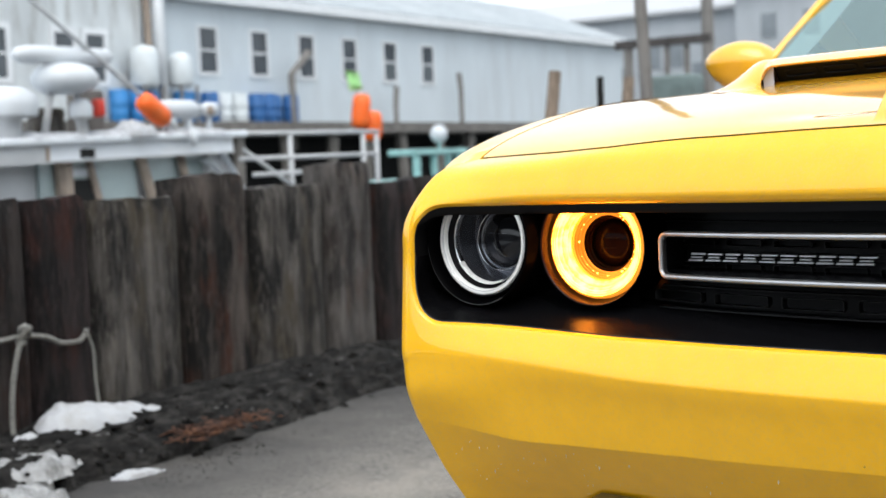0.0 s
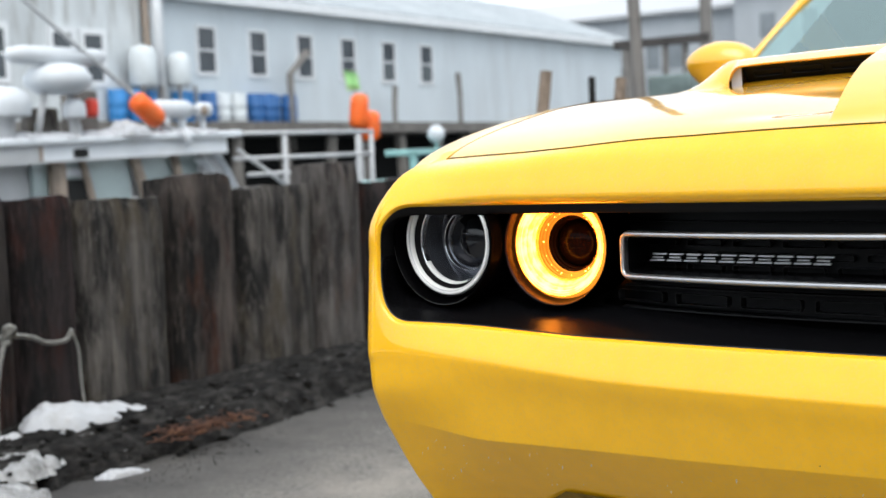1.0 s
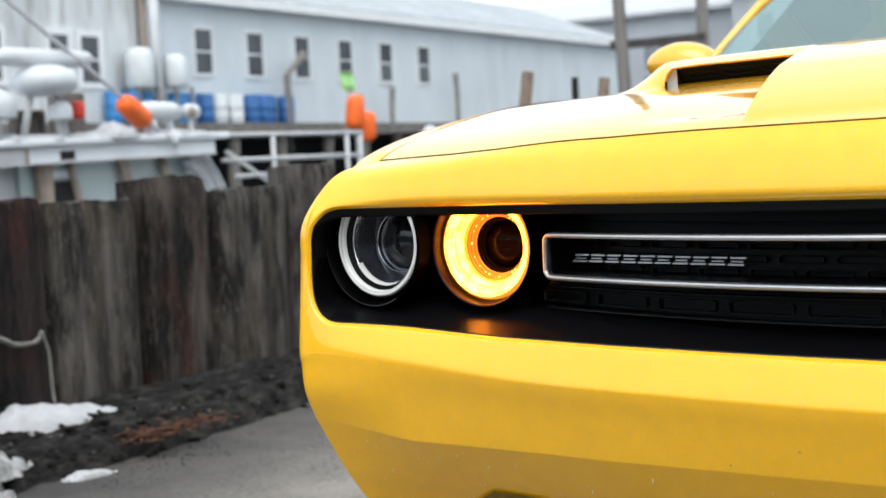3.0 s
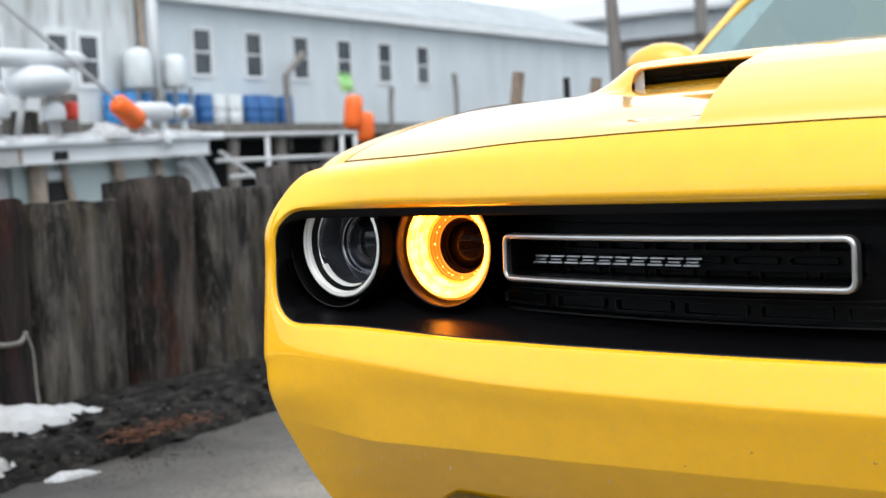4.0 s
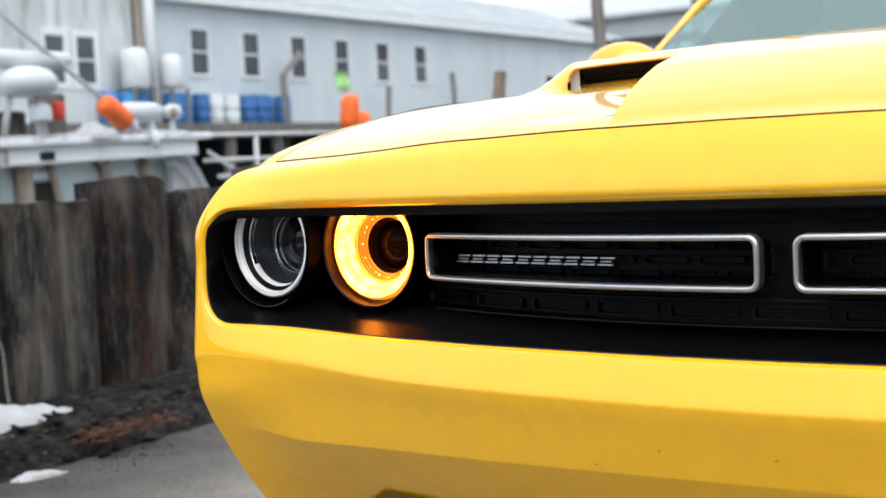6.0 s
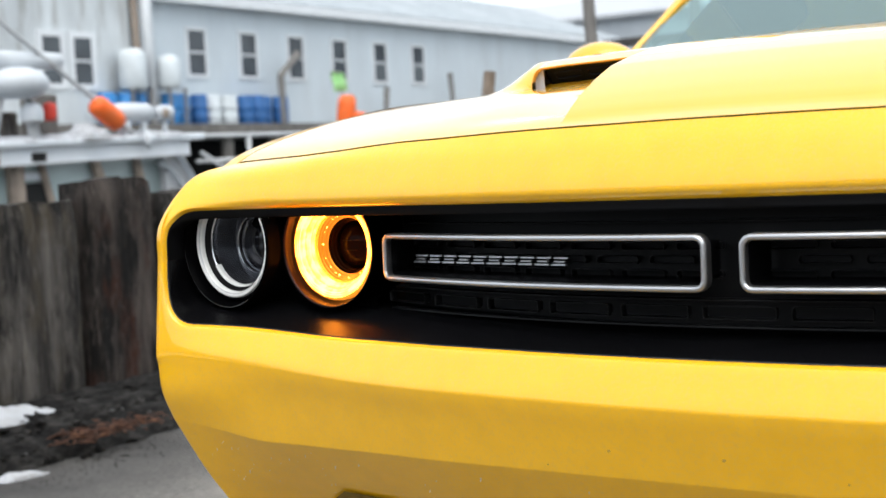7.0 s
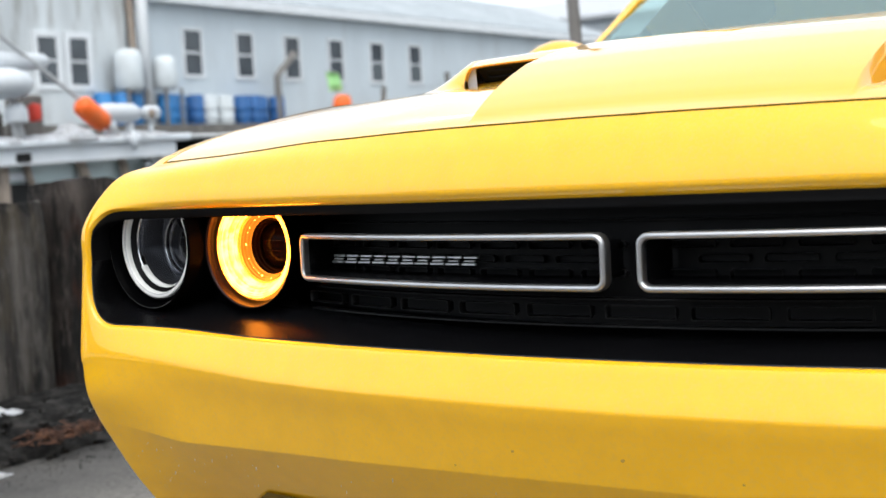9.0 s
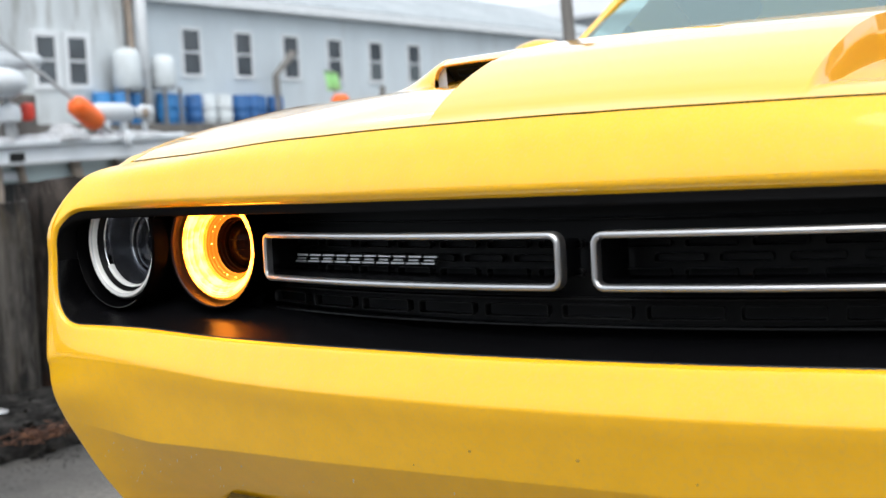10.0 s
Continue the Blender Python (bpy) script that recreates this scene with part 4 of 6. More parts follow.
for y, dx in ((28.45, 0.1), (29.1, -0.1), (30.35, 0.1), (30.9, 0.0)):
    copy_thing(sky_drum, pose(BX + dx, y, FLOOR, 0, 0, y * 50))
white_drum.matrix_basis = pose(BX - 0.1, 32.5, FLOOR)
for y in (33.2,):
    copy_thing(white_drum, pose(BX, y, FLOOR, 0, 0, y * 40))


def tank(y, w, z0, z1):
    t = thing("white_tank", "white plastic tank on a stand on the wharf", "tank", "tanks on the wharf", at=(BX + 0.2, y, 0))
    bm = bmesh.new()
    lathe(bm, [(0.0, z0), (w * 0.44, z0 + 0.02), (w * 0.5, z0 + 0.12), (w * 0.48, z1 - 0.25), (w * 0.40, z1 - 0.08), (w * 0.2, z1), (0.0, z1)], 24)
    part("vessel", bm, TANK_WHITE, t, smooth=True)
    for a in (-0.35, 0.35):
        for c in (-w / 2 + 0.06, w / 2 - 0.06):
            bm = bmesh.new()
            box(bm, a - 0.04, a + 0.04, c - 0.04, c + 0.04, FLOOR, z0 + 0.04)
            part("stand_leg", bm, POLE_GREY, t)


tank(28.70, 0.9, 3.55, 4.85)
tank(30.25, 0.8, 3.6, 4.7)

# thin things on the wharf
for y, z1, dy, r in ((35.9, 5.0, 1.0, 0.13), (47.0, 4.6, -0.1, 0.10), (42.2, 3.9, 0.1, 0.10)):
    bm = bmesh.new()
    tube(bm, [(WX + 0.7, y, 1.5), (WX + 0.7, y, z1 - 0.8), (WX + 0.7, y + dy, z1)], [r, r, r * 1.2], 8)
    tagged(part("wharf_post", bm, POLE_GREY), "grey bent post standing at the wharf edge", "post", "posts at the wharf edge")

# ---- far side: trestle and pale buildings ----
trestle = thing("timber_trestle", "dark timber trestle beam on posts beyond the quay", "trestle")
bm = bmesh.new()
box(bm, -20.1, -16.7, 40.0, 40.4, 4.40, 4.66)
part("beam", bm, PILE_DARK, trestle)
for x, r in ((-19.7, 0.16), (-18.3, 0.10), (-17.6, 0.10), (-16.85, 0.20)):
    bm = bmesh.new()
    tube(bm, [(x, 40.2, -1.7), (x, 40.2, 4.4 if r < 0.2 else 7.6)], r, 8)
    part("trestle_post", bm, POLE_GREY, trestle)
bm = bmesh.new()
box(bm, -18.0, -16.5, 38.0, 39.0, GZ, 3.3, 0.1)
tagged(part("bin", bm, BIN_TEAL), "grey-teal plastic bin beneath the trestle", "bin")


def far_house(name, label, x0, x1, y0, y1, h, roof_h, windows):
    t = thing(name, label, "building")
    bm = bmesh.new()
    box(bm, x0, x1, y0, y1, -1.0, h)
    part("wall", bm, SIDING_FAR, t)
    bm = bmesh.new()
    grid(bm, [[Vector((x, y, z)) for y, z in ((y0 - 0.5, h - 0.1), (y0 - 0.5, h + 0.15), ((y0 + y1) / 2, h + roof_h), (y1 + 0.5, h))] for x in (x0 - 0.5, x1 + 0.5)])
    part("roof", bm, SNOW, t, "snow-dusted pale roof")
    for x, z in windows:
        bm = bmesh.new()
        box(bm, x - 0.45, x + 0.45, y0 - 0.05, y0 - 0.003, z, z + 1.4)
        part("window", bm, FAR_WINDOW, t)


far_house("far_warehouse", "pale warehouse with snow-dusted roof across the water", -50, -29.5, 78, 95, 9.6, 2.4, [(-44, 5), (-41, 5), (-38, 5), (-36, 6.2), (-34.5, 6.2), (-33, 5), (-31, 5)])
far_house("far_house", "pale tall house behind the car", -29, -8, 74, 88, 10.0, 3.6, [(-27, 7.2), (-24.5, 7.2), (-22, 7.2), (-18, 7.2), (-14, 7.2)])
far_house("far_house", "pale low building far along the quay", -6, 12, 74, 86, 9.0, 3.0, [(-3, 6), (1, 6), (5, 6)])


# unseen walls, added behind and beside the eye to darken low sky and reflections
bm = bmesh.new()
box(bm, -12, 18, -10.25, -10.0, GZ - 0.1, 2.3)
wall = part("blocker_wall_south", bm, BLOCKER_WALL, None)
tagged(wall, "unseen dark board wall added behind the eye to darken reflections", "wall", kind="structure")
bm = bmesh.new()
box(bm, 8.0, 8.25, -10.0, 16.0, GZ - 0.1, 4.6)
wall = part("blocker_wall_east", bm, BLOCKER_WALL, None)
tagged(wall, "unseen dark board wall added beside the yard to darken reflections", "wall", kind="structure")


# ---- the car ----
PLAN = catmull([(0, 0.020), (0.16, 0.026), (0.36, 0.048), (0.46, 0.066), (0.60, 0.086), (0.70, 0.0925), (0.76, 0.0945), (0.81, 0.0950), (0.838, 0.0970), (0.8520, 0.1042),
                (0.8650, 0.1225), (0.895, 0.171), (0.924, 0.221), (0.950, 0.28), (0.967, 0.36), (0.975, 0.50), (0.984, 0.75), (0.982, 1.0), (0.975, 1.5), (0.970, 2.2), (0.975, 3.1), (0.988, 3.9),
                (0.975, 4.4), (0.93, 4.74), (0.80, 4.92), (0.45, 5.0), (0, 5.02)], 16)
ARC = np.concatenate([[0], np.cumsum(np.hypot(*np.diff(PLAN, axis=0).T))])
S_END = float(np.interp(0.8258, PLAN[:160, 0], ARC[:160]))
S_ALL = np.concatenate([np.arange(0, 0.78, 0.02), np.arange(0.78, S_END - 0.009, 0.004), S_END - np.array([0.0085, 0.0062, 0.0042, 0.0028, 0.0016, 0.0008, 0.0003, 0.0]),
                        np.arange(S_END + 0.003, 0.92, 0.003), np.arange(0.92, 1.10, 0.006), np.arange(1.10, 1.6, 0.02), np.arange(1.6, ARC[-1] - 0.03, 0.05), [ARC[-1]]])
S_ALL = S_ALL[np.concatenate([[True], np.diff(S_ALL) > 1e-5])]
PX, PY = np.interp(S_ALL, ARC, PLAN[:, 0]), np.interp(S_ALL, ARC, PLAN[:, 1])
_ang = np.unwrap(np.arctan2(np.gradient(PY, S_ALL), np.gradient(PX, S_ALL)))
_ang = np.convolve(np.pad(_ang, 2, mode="edge"), np.ones(5) / 5, "valid")
NX, NY = np.sin(_ang), -np.cos(_ang)
NX[0], NY[0], NX[-1], NY[-1] = 0, -1, 0, 1
FRONT = PX[:int(np.argmax(PY > 0.6))]
# broad normals along which the upper rails draw in, so that the tight corner does not fold
_fine = np.arange(0, ARC[-1], 0.004)
_fa = np.unwrap(np.arctan2(np.gradient(np.interp(_fine, ARC, PLAN[:, 1]), _fine), np.gradient(np.interp(_fine, ARC, PLAN[:, 0]), _fine)))
_wide = np.convolve(np.pad(_fa, 40, mode="edge"), np.hanning(81) / np.hanning(81).sum(), "valid")
_wa = np.interp(S_ALL, _fine, _wide)
WX, WY = np.sin(_wa), -np.cos(_wa)
WX[0], WY[0] = 0, -1


def plan_y(x):
    return float(np.interp(abs(x), FRONT, PY[:len(FRONT)]))


DECK_V = [0.03, 0.05, 0.08, 0.12, 0.19, 0.28, 0.40, 0.55, 0.70, 0.90, 1.10, 1.50, 2.0, 3.6, 4.3, 4.8, 5.0]
DECK_H = [0.868, 0.877, 0.889, 0.901, 0.917, 0.933, 0.950, 0.9625, 0.970, 0.976, 0.980, 0.988, 0.992, 1.03, 1.03, 1.0, 0.96]
DECK_T = list(np.gradient(np.array(DECK_H), np.array(DECK_V)))


def rounded_curve(v, xs, ys, slopes):
    """A smooth curve through the given places."""
    v = min(max(v, xs[0]), xs[-1])
    k = min(int(np.searchsorted(xs, v, side="right")) - 1, len(xs) - 2)
    w = xs[k + 1] - xs[k]
    t = (v - xs[k]) / w
    return float((1 + 2 * t) * (1 - t) ** 2 * ys[k] + t * (1 - t) ** 2 * w * slopes[k] + t * t * (3 - 2 * t) * ys[k + 1] + t * t * (t - 1) * w * slopes[k + 1])


def deck(x, y):
    """Height of the bonnet and the car's upper deck, without the raised scoops."""
    v = y - 0.02 - 0.2 * min(abs(x), 0.80) ** 2
    h = rounded_curve(v, DECK_V, DECK_H, DECK_T)
    front = 1 - sstep(0.12, 0.40, v)
    return h - 0.004 - 0.0174 * x * x + front * max(0.0050 - 0.0190 * x * x, -0.0025)


V_OPEN = 0.297
SCOOP_H = 0.042


def bonnet_front(x):
    return 0.076 + 0.2 * x * x


def bulge_edge(y):
    """Half-width of the bonnet's raised centre."""
    return float(np.interp(y, [0.10, 0.20, 0.30, 0.54, 0.70], [0.213, 0.219, 0.223, 0.250, 0.31]))


def raised(x, y, behind):
    ax = abs(x)
    edge = bulge_edge(y)
    bulge = SCOOP_H * float(np.interp(y, [0.098, 0.112, 0.14, 0.19, 0.24, 0.30, 0.40, 0.54], [0.0, 0.14, 0.32, 0.57, 0.78, 0.90, 0.96, 1.0])) * (1 - sstep(edge - 0.0038, edge + 0.001, ax))
    y_open = bonnet_front(ax) + V_OPEN * (1.50 + 0.28 * ax * ax - bonnet_front(ax))
    ramp = sstep(y_open - 0.035, y_open + 0.045, y)
    side_end = sstep(0.506, 0.530, ax)
    flank = SCOOP_H * (1 - sstep(0.520, 0.605, ax))
    if behind:
        end = math.sqrt(max(0.0, 1 - max(0.0, (ax - 0.488) / 0.0195) ** 2))
        low = 0.66 * end if ax < 0.5076 else 0.0
        rim = low + (1 - low) * min(1, max(0, (y - y_open) / 0.045)) ** 0.6
        outer = flank * max(rim * (1 - side_end + side_end * ramp), 0.8 * ramp * side_end)
    else:
        outer = flank * 0.8 * ramp * side_end
    fade = 1 - 0.62 * sstep(0.48, 1.4, y)
    # a shallow trough runs along the raised centre
    trough = 0.010 * sstep(0.11, 0.18, y) * (1 - sstep(0.34, 0.50, y)) * sstep(edge - 0.0038, edge + 0.001, ax) * (1 - sstep(edge + 0.02, edge + 0.19, ax))
    return max(bulge, outer) * fade - trough


car = thing("car", "bright yellow two-door muscle car parked on worn asphalt", "car")

Z_MID = 0.732
D_F = [0.155, 0.145, 0.105, 0.054, 0.004, -0.0090, -0.0178, -0.0174, 0.0, 0.0190, 0.0152, 0.0205, 0.034, 0.05]
Z_F = [0.17, 0.28, 0.375, 0.435, 0.492, 0.553, 0.5815, 0.5955, 0.632, 0.8025, 0.810, 0.828, 0.856, 0.877]
D_S = [0.06, 0.04, 0.02, 0.008, 0.0, -0.002, -0.002, 0.0, 0.0, 0.004, 0.008, 0.016, 0.040, 0.18]
F_S = [0.0, 0.06, 0.2, 0.34, 0.48, 0.58, 0.64, 0.68, 0.74, 0.80, 0.84, 0.90, 0.965, 1.0]
# how far the corner of the car draws in, by height
Z_C = [0.17, 0.28, 0.392, 0.427, 0.459, 0.495, 0.507, 0.516, 0.540, 0.565, 0.590, 0.618, 0.652, 0.70, 0.735, 0.760, 0.777, 0.797, 0.820, 0.840, 0.853, 0.870, 0.890, 0.902]
D_C = [0.1498, 0.129, 0.0694, 0.0437, 0.0233, 0.0052, -0.0007, -0.0062, -0.0193, -0.0245, -0.0256, -0.0270, -0.0222, -0.0150, -0.0109, -0.0113, -0.009, 0.0044, 0.021, 0.0407, 0.0471, 0.0579, 0.0906, 0.1193]
D_C2 = [0.1527, 0.1452, 0.0939, 0.0775, 0.0619, 0.0421, 0.0385, 0.0379, 0.0338, 0.03, 0.0274, 0.0227, 0.0149, 0.0107, 0.0095, 0.0131, 0.0188, 0.0301, 0.0457, 0.0675, 0.0825, 0.1056, 0.1318, 0.1549]
CROWN = 2.45


def low_edge(y):
    z = 0.20
    for yc in (0.965, 3.91):
        q = 0.385 ** 2 - (y - yc) ** 2
        if q > 0:
            z = max(z, 0.36 + math.sqrt(q) * 0.98)
    return z


def station(i):
    """The outline of the body at one place of the plan: points from the sill up to the bonnet seam."""
    s, x, y = S_ALL[i], PX[i], PY[i]
    w = sstep(1.02, 1.60, s) * (1 - sstep(6.0, 6.5, s) * 0.6)
    low_g = high_g = 1.0
    r = 0.056
    if s >= S_END:
        low_g = high_g = 0.0
    elif s > S_END - r:
        q = (s - (S_END - r)) / r
        low_g, high_g = (1 - q ** 2.6) ** (1 / 2.6), (1 - q ** 3.4) ** (1 / 3.4)
    corner = sstep(0.66, 0.85, s)
    pts = []
    for k in range(14):
        zf = Z_F[k] + (0.018 * (1 - sstep(0.0, 0.8, s)) + 0.022 * corner if k == 4 else 0)
        if k == 8:
            zf = Z_MID + (zf + 0.011 * sstep(0.5, 0.82, s) - Z_MID) * low_g
        elif k == 9:
            zf = Z_MID + (zf - Z_MID) * high_g
        elif k in (6, 7):
            zf += (0.011 if k == 6 else 0.019) * sstep(0.45, 0.82, s) + (-0.030 if k == 6 else 0.022) * sstep(0.825, 0.90, s)
        elif k == 10:
            zf -= 0.033 * (1 - high_g)
        elif k == 11:
            zf -= 0.008 * (1 - high_g)
        elif k == 12:
            zf += 0.009 * corner
        front = D_F[k] if k not in (8, 9) else float(np.interp(zf, [0.632, 0.8025], [0.0, 0.0190]))
        turn = sstep(0.83, 0.88, s)
        d = front * (1 - corner) + (float(np.interp(zf, Z_C, D_C)) * (1 - turn) + float(np.interp(zf, Z_C, D_C2)) * turn) * corner
        d = d * (1 - w) + D_S[k] * w
        f = sstep(0.006, 0.03, d)
        nx, ny = NX[i] * (1 - f) + WX[i] * f, NY[i] * (1 - f) + WY[i] * f
        px, py = x - nx * d, y - ny * d
        if k == 13:
            if px > 0.778:
                px = 0.778
            if y < 0.5:
                py = max(py, 0.07 + 0.2 * px * px)
            if y > 1.5:
                px = min(x - 0.13, px)
            z = deck(px, py)
        else:
            top = deck(0.778 if x > 0.778 else x, y + 0.05)
            zs = low_edge(y) + (top - low_edge(y)) * F_S[k]
            z = zf * (1 - w) + zs * w
            if w == 0 and k == 12:
                z = min(z, deck(min(abs(px), 0.778), max(py, y + 0.04)) - 0.003)
        pts.append(Vector((max(px, 0.0) if i else 0.0, py, z)))
    if s >= S_END and x > 0.79:
        # the wing: a rounded crown from the side up to the bonnet's side seam
        pts[9] = pts[8].copy()
        c = sstep(0.93, 1.05, s) * (1 - sstep(1.5, 2.0, y))
        for k, phi in ((10, 20), (11, 43), (12, 67)):
            u, v = math.cos(radians(phi)) ** (2 / CROWN), math.sin(radians(phi)) ** (2 / CROWN)
            crown = Vector((0.778 + (pts[8].x - 0.778) * u, y + 0.02 * v, pts[8].z + (deck(0.778, y) - pts[8].z) * v))
            pts[k] = pts[k].lerp(crown, c)
    return pts


STATIONS = [station(i) for i in range(len(S_ALL))]


def rail(k):
    half = [p[k] for p in STATIONS]
    return [Vector((-p.x, p.y, p.z)) for p in half[:0:-1]] + half


N_OPEN = [i for i in range(len(S_ALL)) if S_ALL[i] <= S_END + 1e-6]


def opening_loop(side):
    """The edge of the opening on one side: along the lip, round the end and back under the brow, with its inward and backward ways."""
    idx = N_OPEN + N_OPEN[-2::-1]
    pts = [STATIONS[i][8] for i in N_OPEN] + [STATIONS[i][9] for i in N_OPEN[-2::-1]]
    out = []
    for j, (i, p) in enumerate(zip(idx, pts)):
        a, b = pts[max(j - 1, 0)], pts[min(j + 1, len(pts) - 1)]
        t = (b - a).normalized()
        n = Vector((NX[i], NY[i], 0)).normalized()
        inset = t.cross(n).normalized()
        if inset.dot(Vector((0.5, 0.1, Z_MID)) - p) < 0:
            inset = -inset
        back = Vector((-NX[i] * 0.45 if S_ALL[i] < S_END - 0.06 else 0.22, 1.0, 0)).normalized()
        if j in (0, len(pts) - 1):
            inset.x = back.x = 0
        out.append((p, inset, back))
    m = Vector((side, 1, 1))
    return [(p * m, u * m, b * m) for p, u, b in out]


def ring(loop, u, b, brow=1.0):
    """The edge moved inwards and back; brow lowers it further along the top."""
    return [p + Vector((inset.x * min(u, 0.006), inset.y * min(u, 0.006), inset.z * u * (brow if inset.z < 0 else 1.0))) + back * b for p, inset, back in loop]


def body_mesh():
    bm = bmesh.new()
    low = []
    for st in STATIONS:
        a, b = catmull([tuple(q) for q in st[:5]], 4), catmull([tuple(q) for q in st[4:9]], 6)
        low.append(np.vstack([a[:-1], 0.12 * a[-2] + 0.88 * a[-1], a[-1], 0.84 * b[0] + 0.16 * b[1], b[1:]]))
    up = [catmull([tuple(q) for q in st[9:]], 4) for st in STATIONS]
    for i, st in enumerate(STATIONS):
        lip = up[i][-1] + np.array([0, 0.002, -0.014])
        up[i] = np.vstack([up[i], lip])
    for side in (1, -1):
        m = np.array([side, 1, 1])
        grid(bm, [r * m for r in low])
        grid(bm, [r * m for r in up])
        loop = opening_loop(side)
        grid(bm, [ring(loop, u, b) for u, b in ((0, 0), (0.0009, 0.0008), (0.0028, 0.0032), (0.0045, 0.0068), (0.0052, 0.0105))])
    bmesh.ops.remove_doubles(bm, verts=bm.verts, dist=0.00008)
    return bm


body = part("body", body_mesh(), BUMPER, car, "glossy yellow painted bumper and wings, specked with road dirt", angle=70)

# black recess behind the opening: a sheeny ledge below, a dull brow above, a back wall
RECESS = ((0.0038, 0.0062), (0.0058, 0.0075, 1.3), (0.0062, 0.0090, 2.1), (0.0072, 0.012, 2.2), (0.0140, 0.028, 1.10), (0.0235, 0.05, 0.66), (0.0305, 0.068, 0.5), (0.0335, 0.085, 0.46), (0.036, 0.16, 0.44))
ledge, brow, back_wall = bmesh.new(), bmesh.new(), bmesh.new()
for side in (1, -1):
    loop = opening_loop(side)
    rings = [ring(loop, *q) for q in RECESS]
    n = len(N_OPEN)
    grid(ledge, [r[:n] for r in rings])
    grid(brow, [r[n - 1:] for r in rings])
    last = rings[-1]
    grid(back_wall, [[last[i], (last[i] + last[2 * n - 2 - i]) / 2, last[2 * n - 2 - i]] for i in range(n - 1)])
for bm in (ledge, brow, back_wall):
    bmesh.ops.remove_doubles(bm, verts=bm.verts, dist=0.0003)
part("grille_ledge", ledge, GLOSS_BLACK, car, "gloss black ledge under headlights and grille", angle=40)
part("grille_brow", brow, SATIN_BLACK, car, "black underside of the brow above the grille", angle=40)
part("recess_wall", back_wall, SATIN_BLACK, car, smooth=True)

# bonnet
SEAM = [(p[13].x, p[13].y) for p, y in zip(STATIONS, PY) if p[13].x < 0.7775 and y < 0.6]
SX, SY = np.array([a for a, _ in SEAM]), np.array([b for _, b in SEAM])
order = np.argsort(SX)
SX, SY = SX[order], SY[order]


def bonnet_point(x, v, behind):
    ax, u = abs(x), abs(x)
    pull = min(1, max(0, (ax - 0.12) / 0.09), max(0, (0.506 - ax) / 0.20))
    for _ in range(3):
        y0 = float(np.interp(u, SX, SY)) + 0.0050
        y = y0 + v * (1.50 + 0.28 * u * u - y0)
        # the columns follow the edge of the raised centre
        u = ax + (bulge_edge(min(y, 0.60)) - 0.25) * pull
    y0 = float(np.interp(u, SX, SY)) + 0.0050
    y = y0 + v * (1.50 + 0.28 * u * u - y0)
    x = math.copysign(u, x)
    return Vector((x, y, deck(x, y) + raised(x, y, behind)))


bm = bmesh.new()
xs = np.concatenate([-np.linspace(0.7745, 0.62, 8), -np.linspace(0.61, 0.508, 16), [-0.5070], -np.linspace(0.503, 0.485, 6), -np.linspace(0.475, 0.285, 14), -np.linspace(0.278, 0.228, 34), -np.linspace(0.222, 0.18, 6), np.linspace(-0.165, 0.165, 12)])
xs = np.unique(np.round(np.concatenate([xs, -xs]), 4))
vs = list(np.linspace(0, 0.12, 26)) + list(np.linspace(0.125, 0.25, 26)) + list(np.linspace(0.256, V_OPEN, 10)) + list(np.linspace(V_OPEN + 0.001, 0.5, 12)) + list(np.linspace(0.53, 1.0, 12))
rows = [[bonnet_point(x, v, v > V_OPEN) for x in xs] for v in vs]
k_open = [i for i, v in enumerate(vs) if v <= V_OPEN][-1]


def in_scoop(i, j):
    if i != k_open:
        return False
    ax = abs((xs[j] + xs[j + 1]) / 2)
    return 0.2545 < ax < 0.5075


grid(bm, rows, in_scoop)
part("bonnet", bm, PAINT, car, "yellow bonnet with raised centre and twin scoops", angle=40)

line = [STATIONS[i][13] for i in range(len(S_ALL)) if PY[i] < 1.75]
for side in (1, -1):
    bm = bmesh.new()
    rows = []
    for p in line:
        inner = 0.0035 if p.x > 0.7765 else 0.0
        rows.append([Vector(((p.x + 0.002) * side, p.y - 0.002, p.z - 0.006)), Vector(((p.x - inner * 0.6) * side, p.y + 0.004, p.z - 0.004)),
                     Vector(((p.x - inner - 0.002 * (inner > 0)) * side, p.y + 0.0054, p.z + 0.0018))])
    grid(bm, rows)
    part("bonnet_seal", bm, GAP, car, "narrow dark seam round the bonnet", smooth=True)


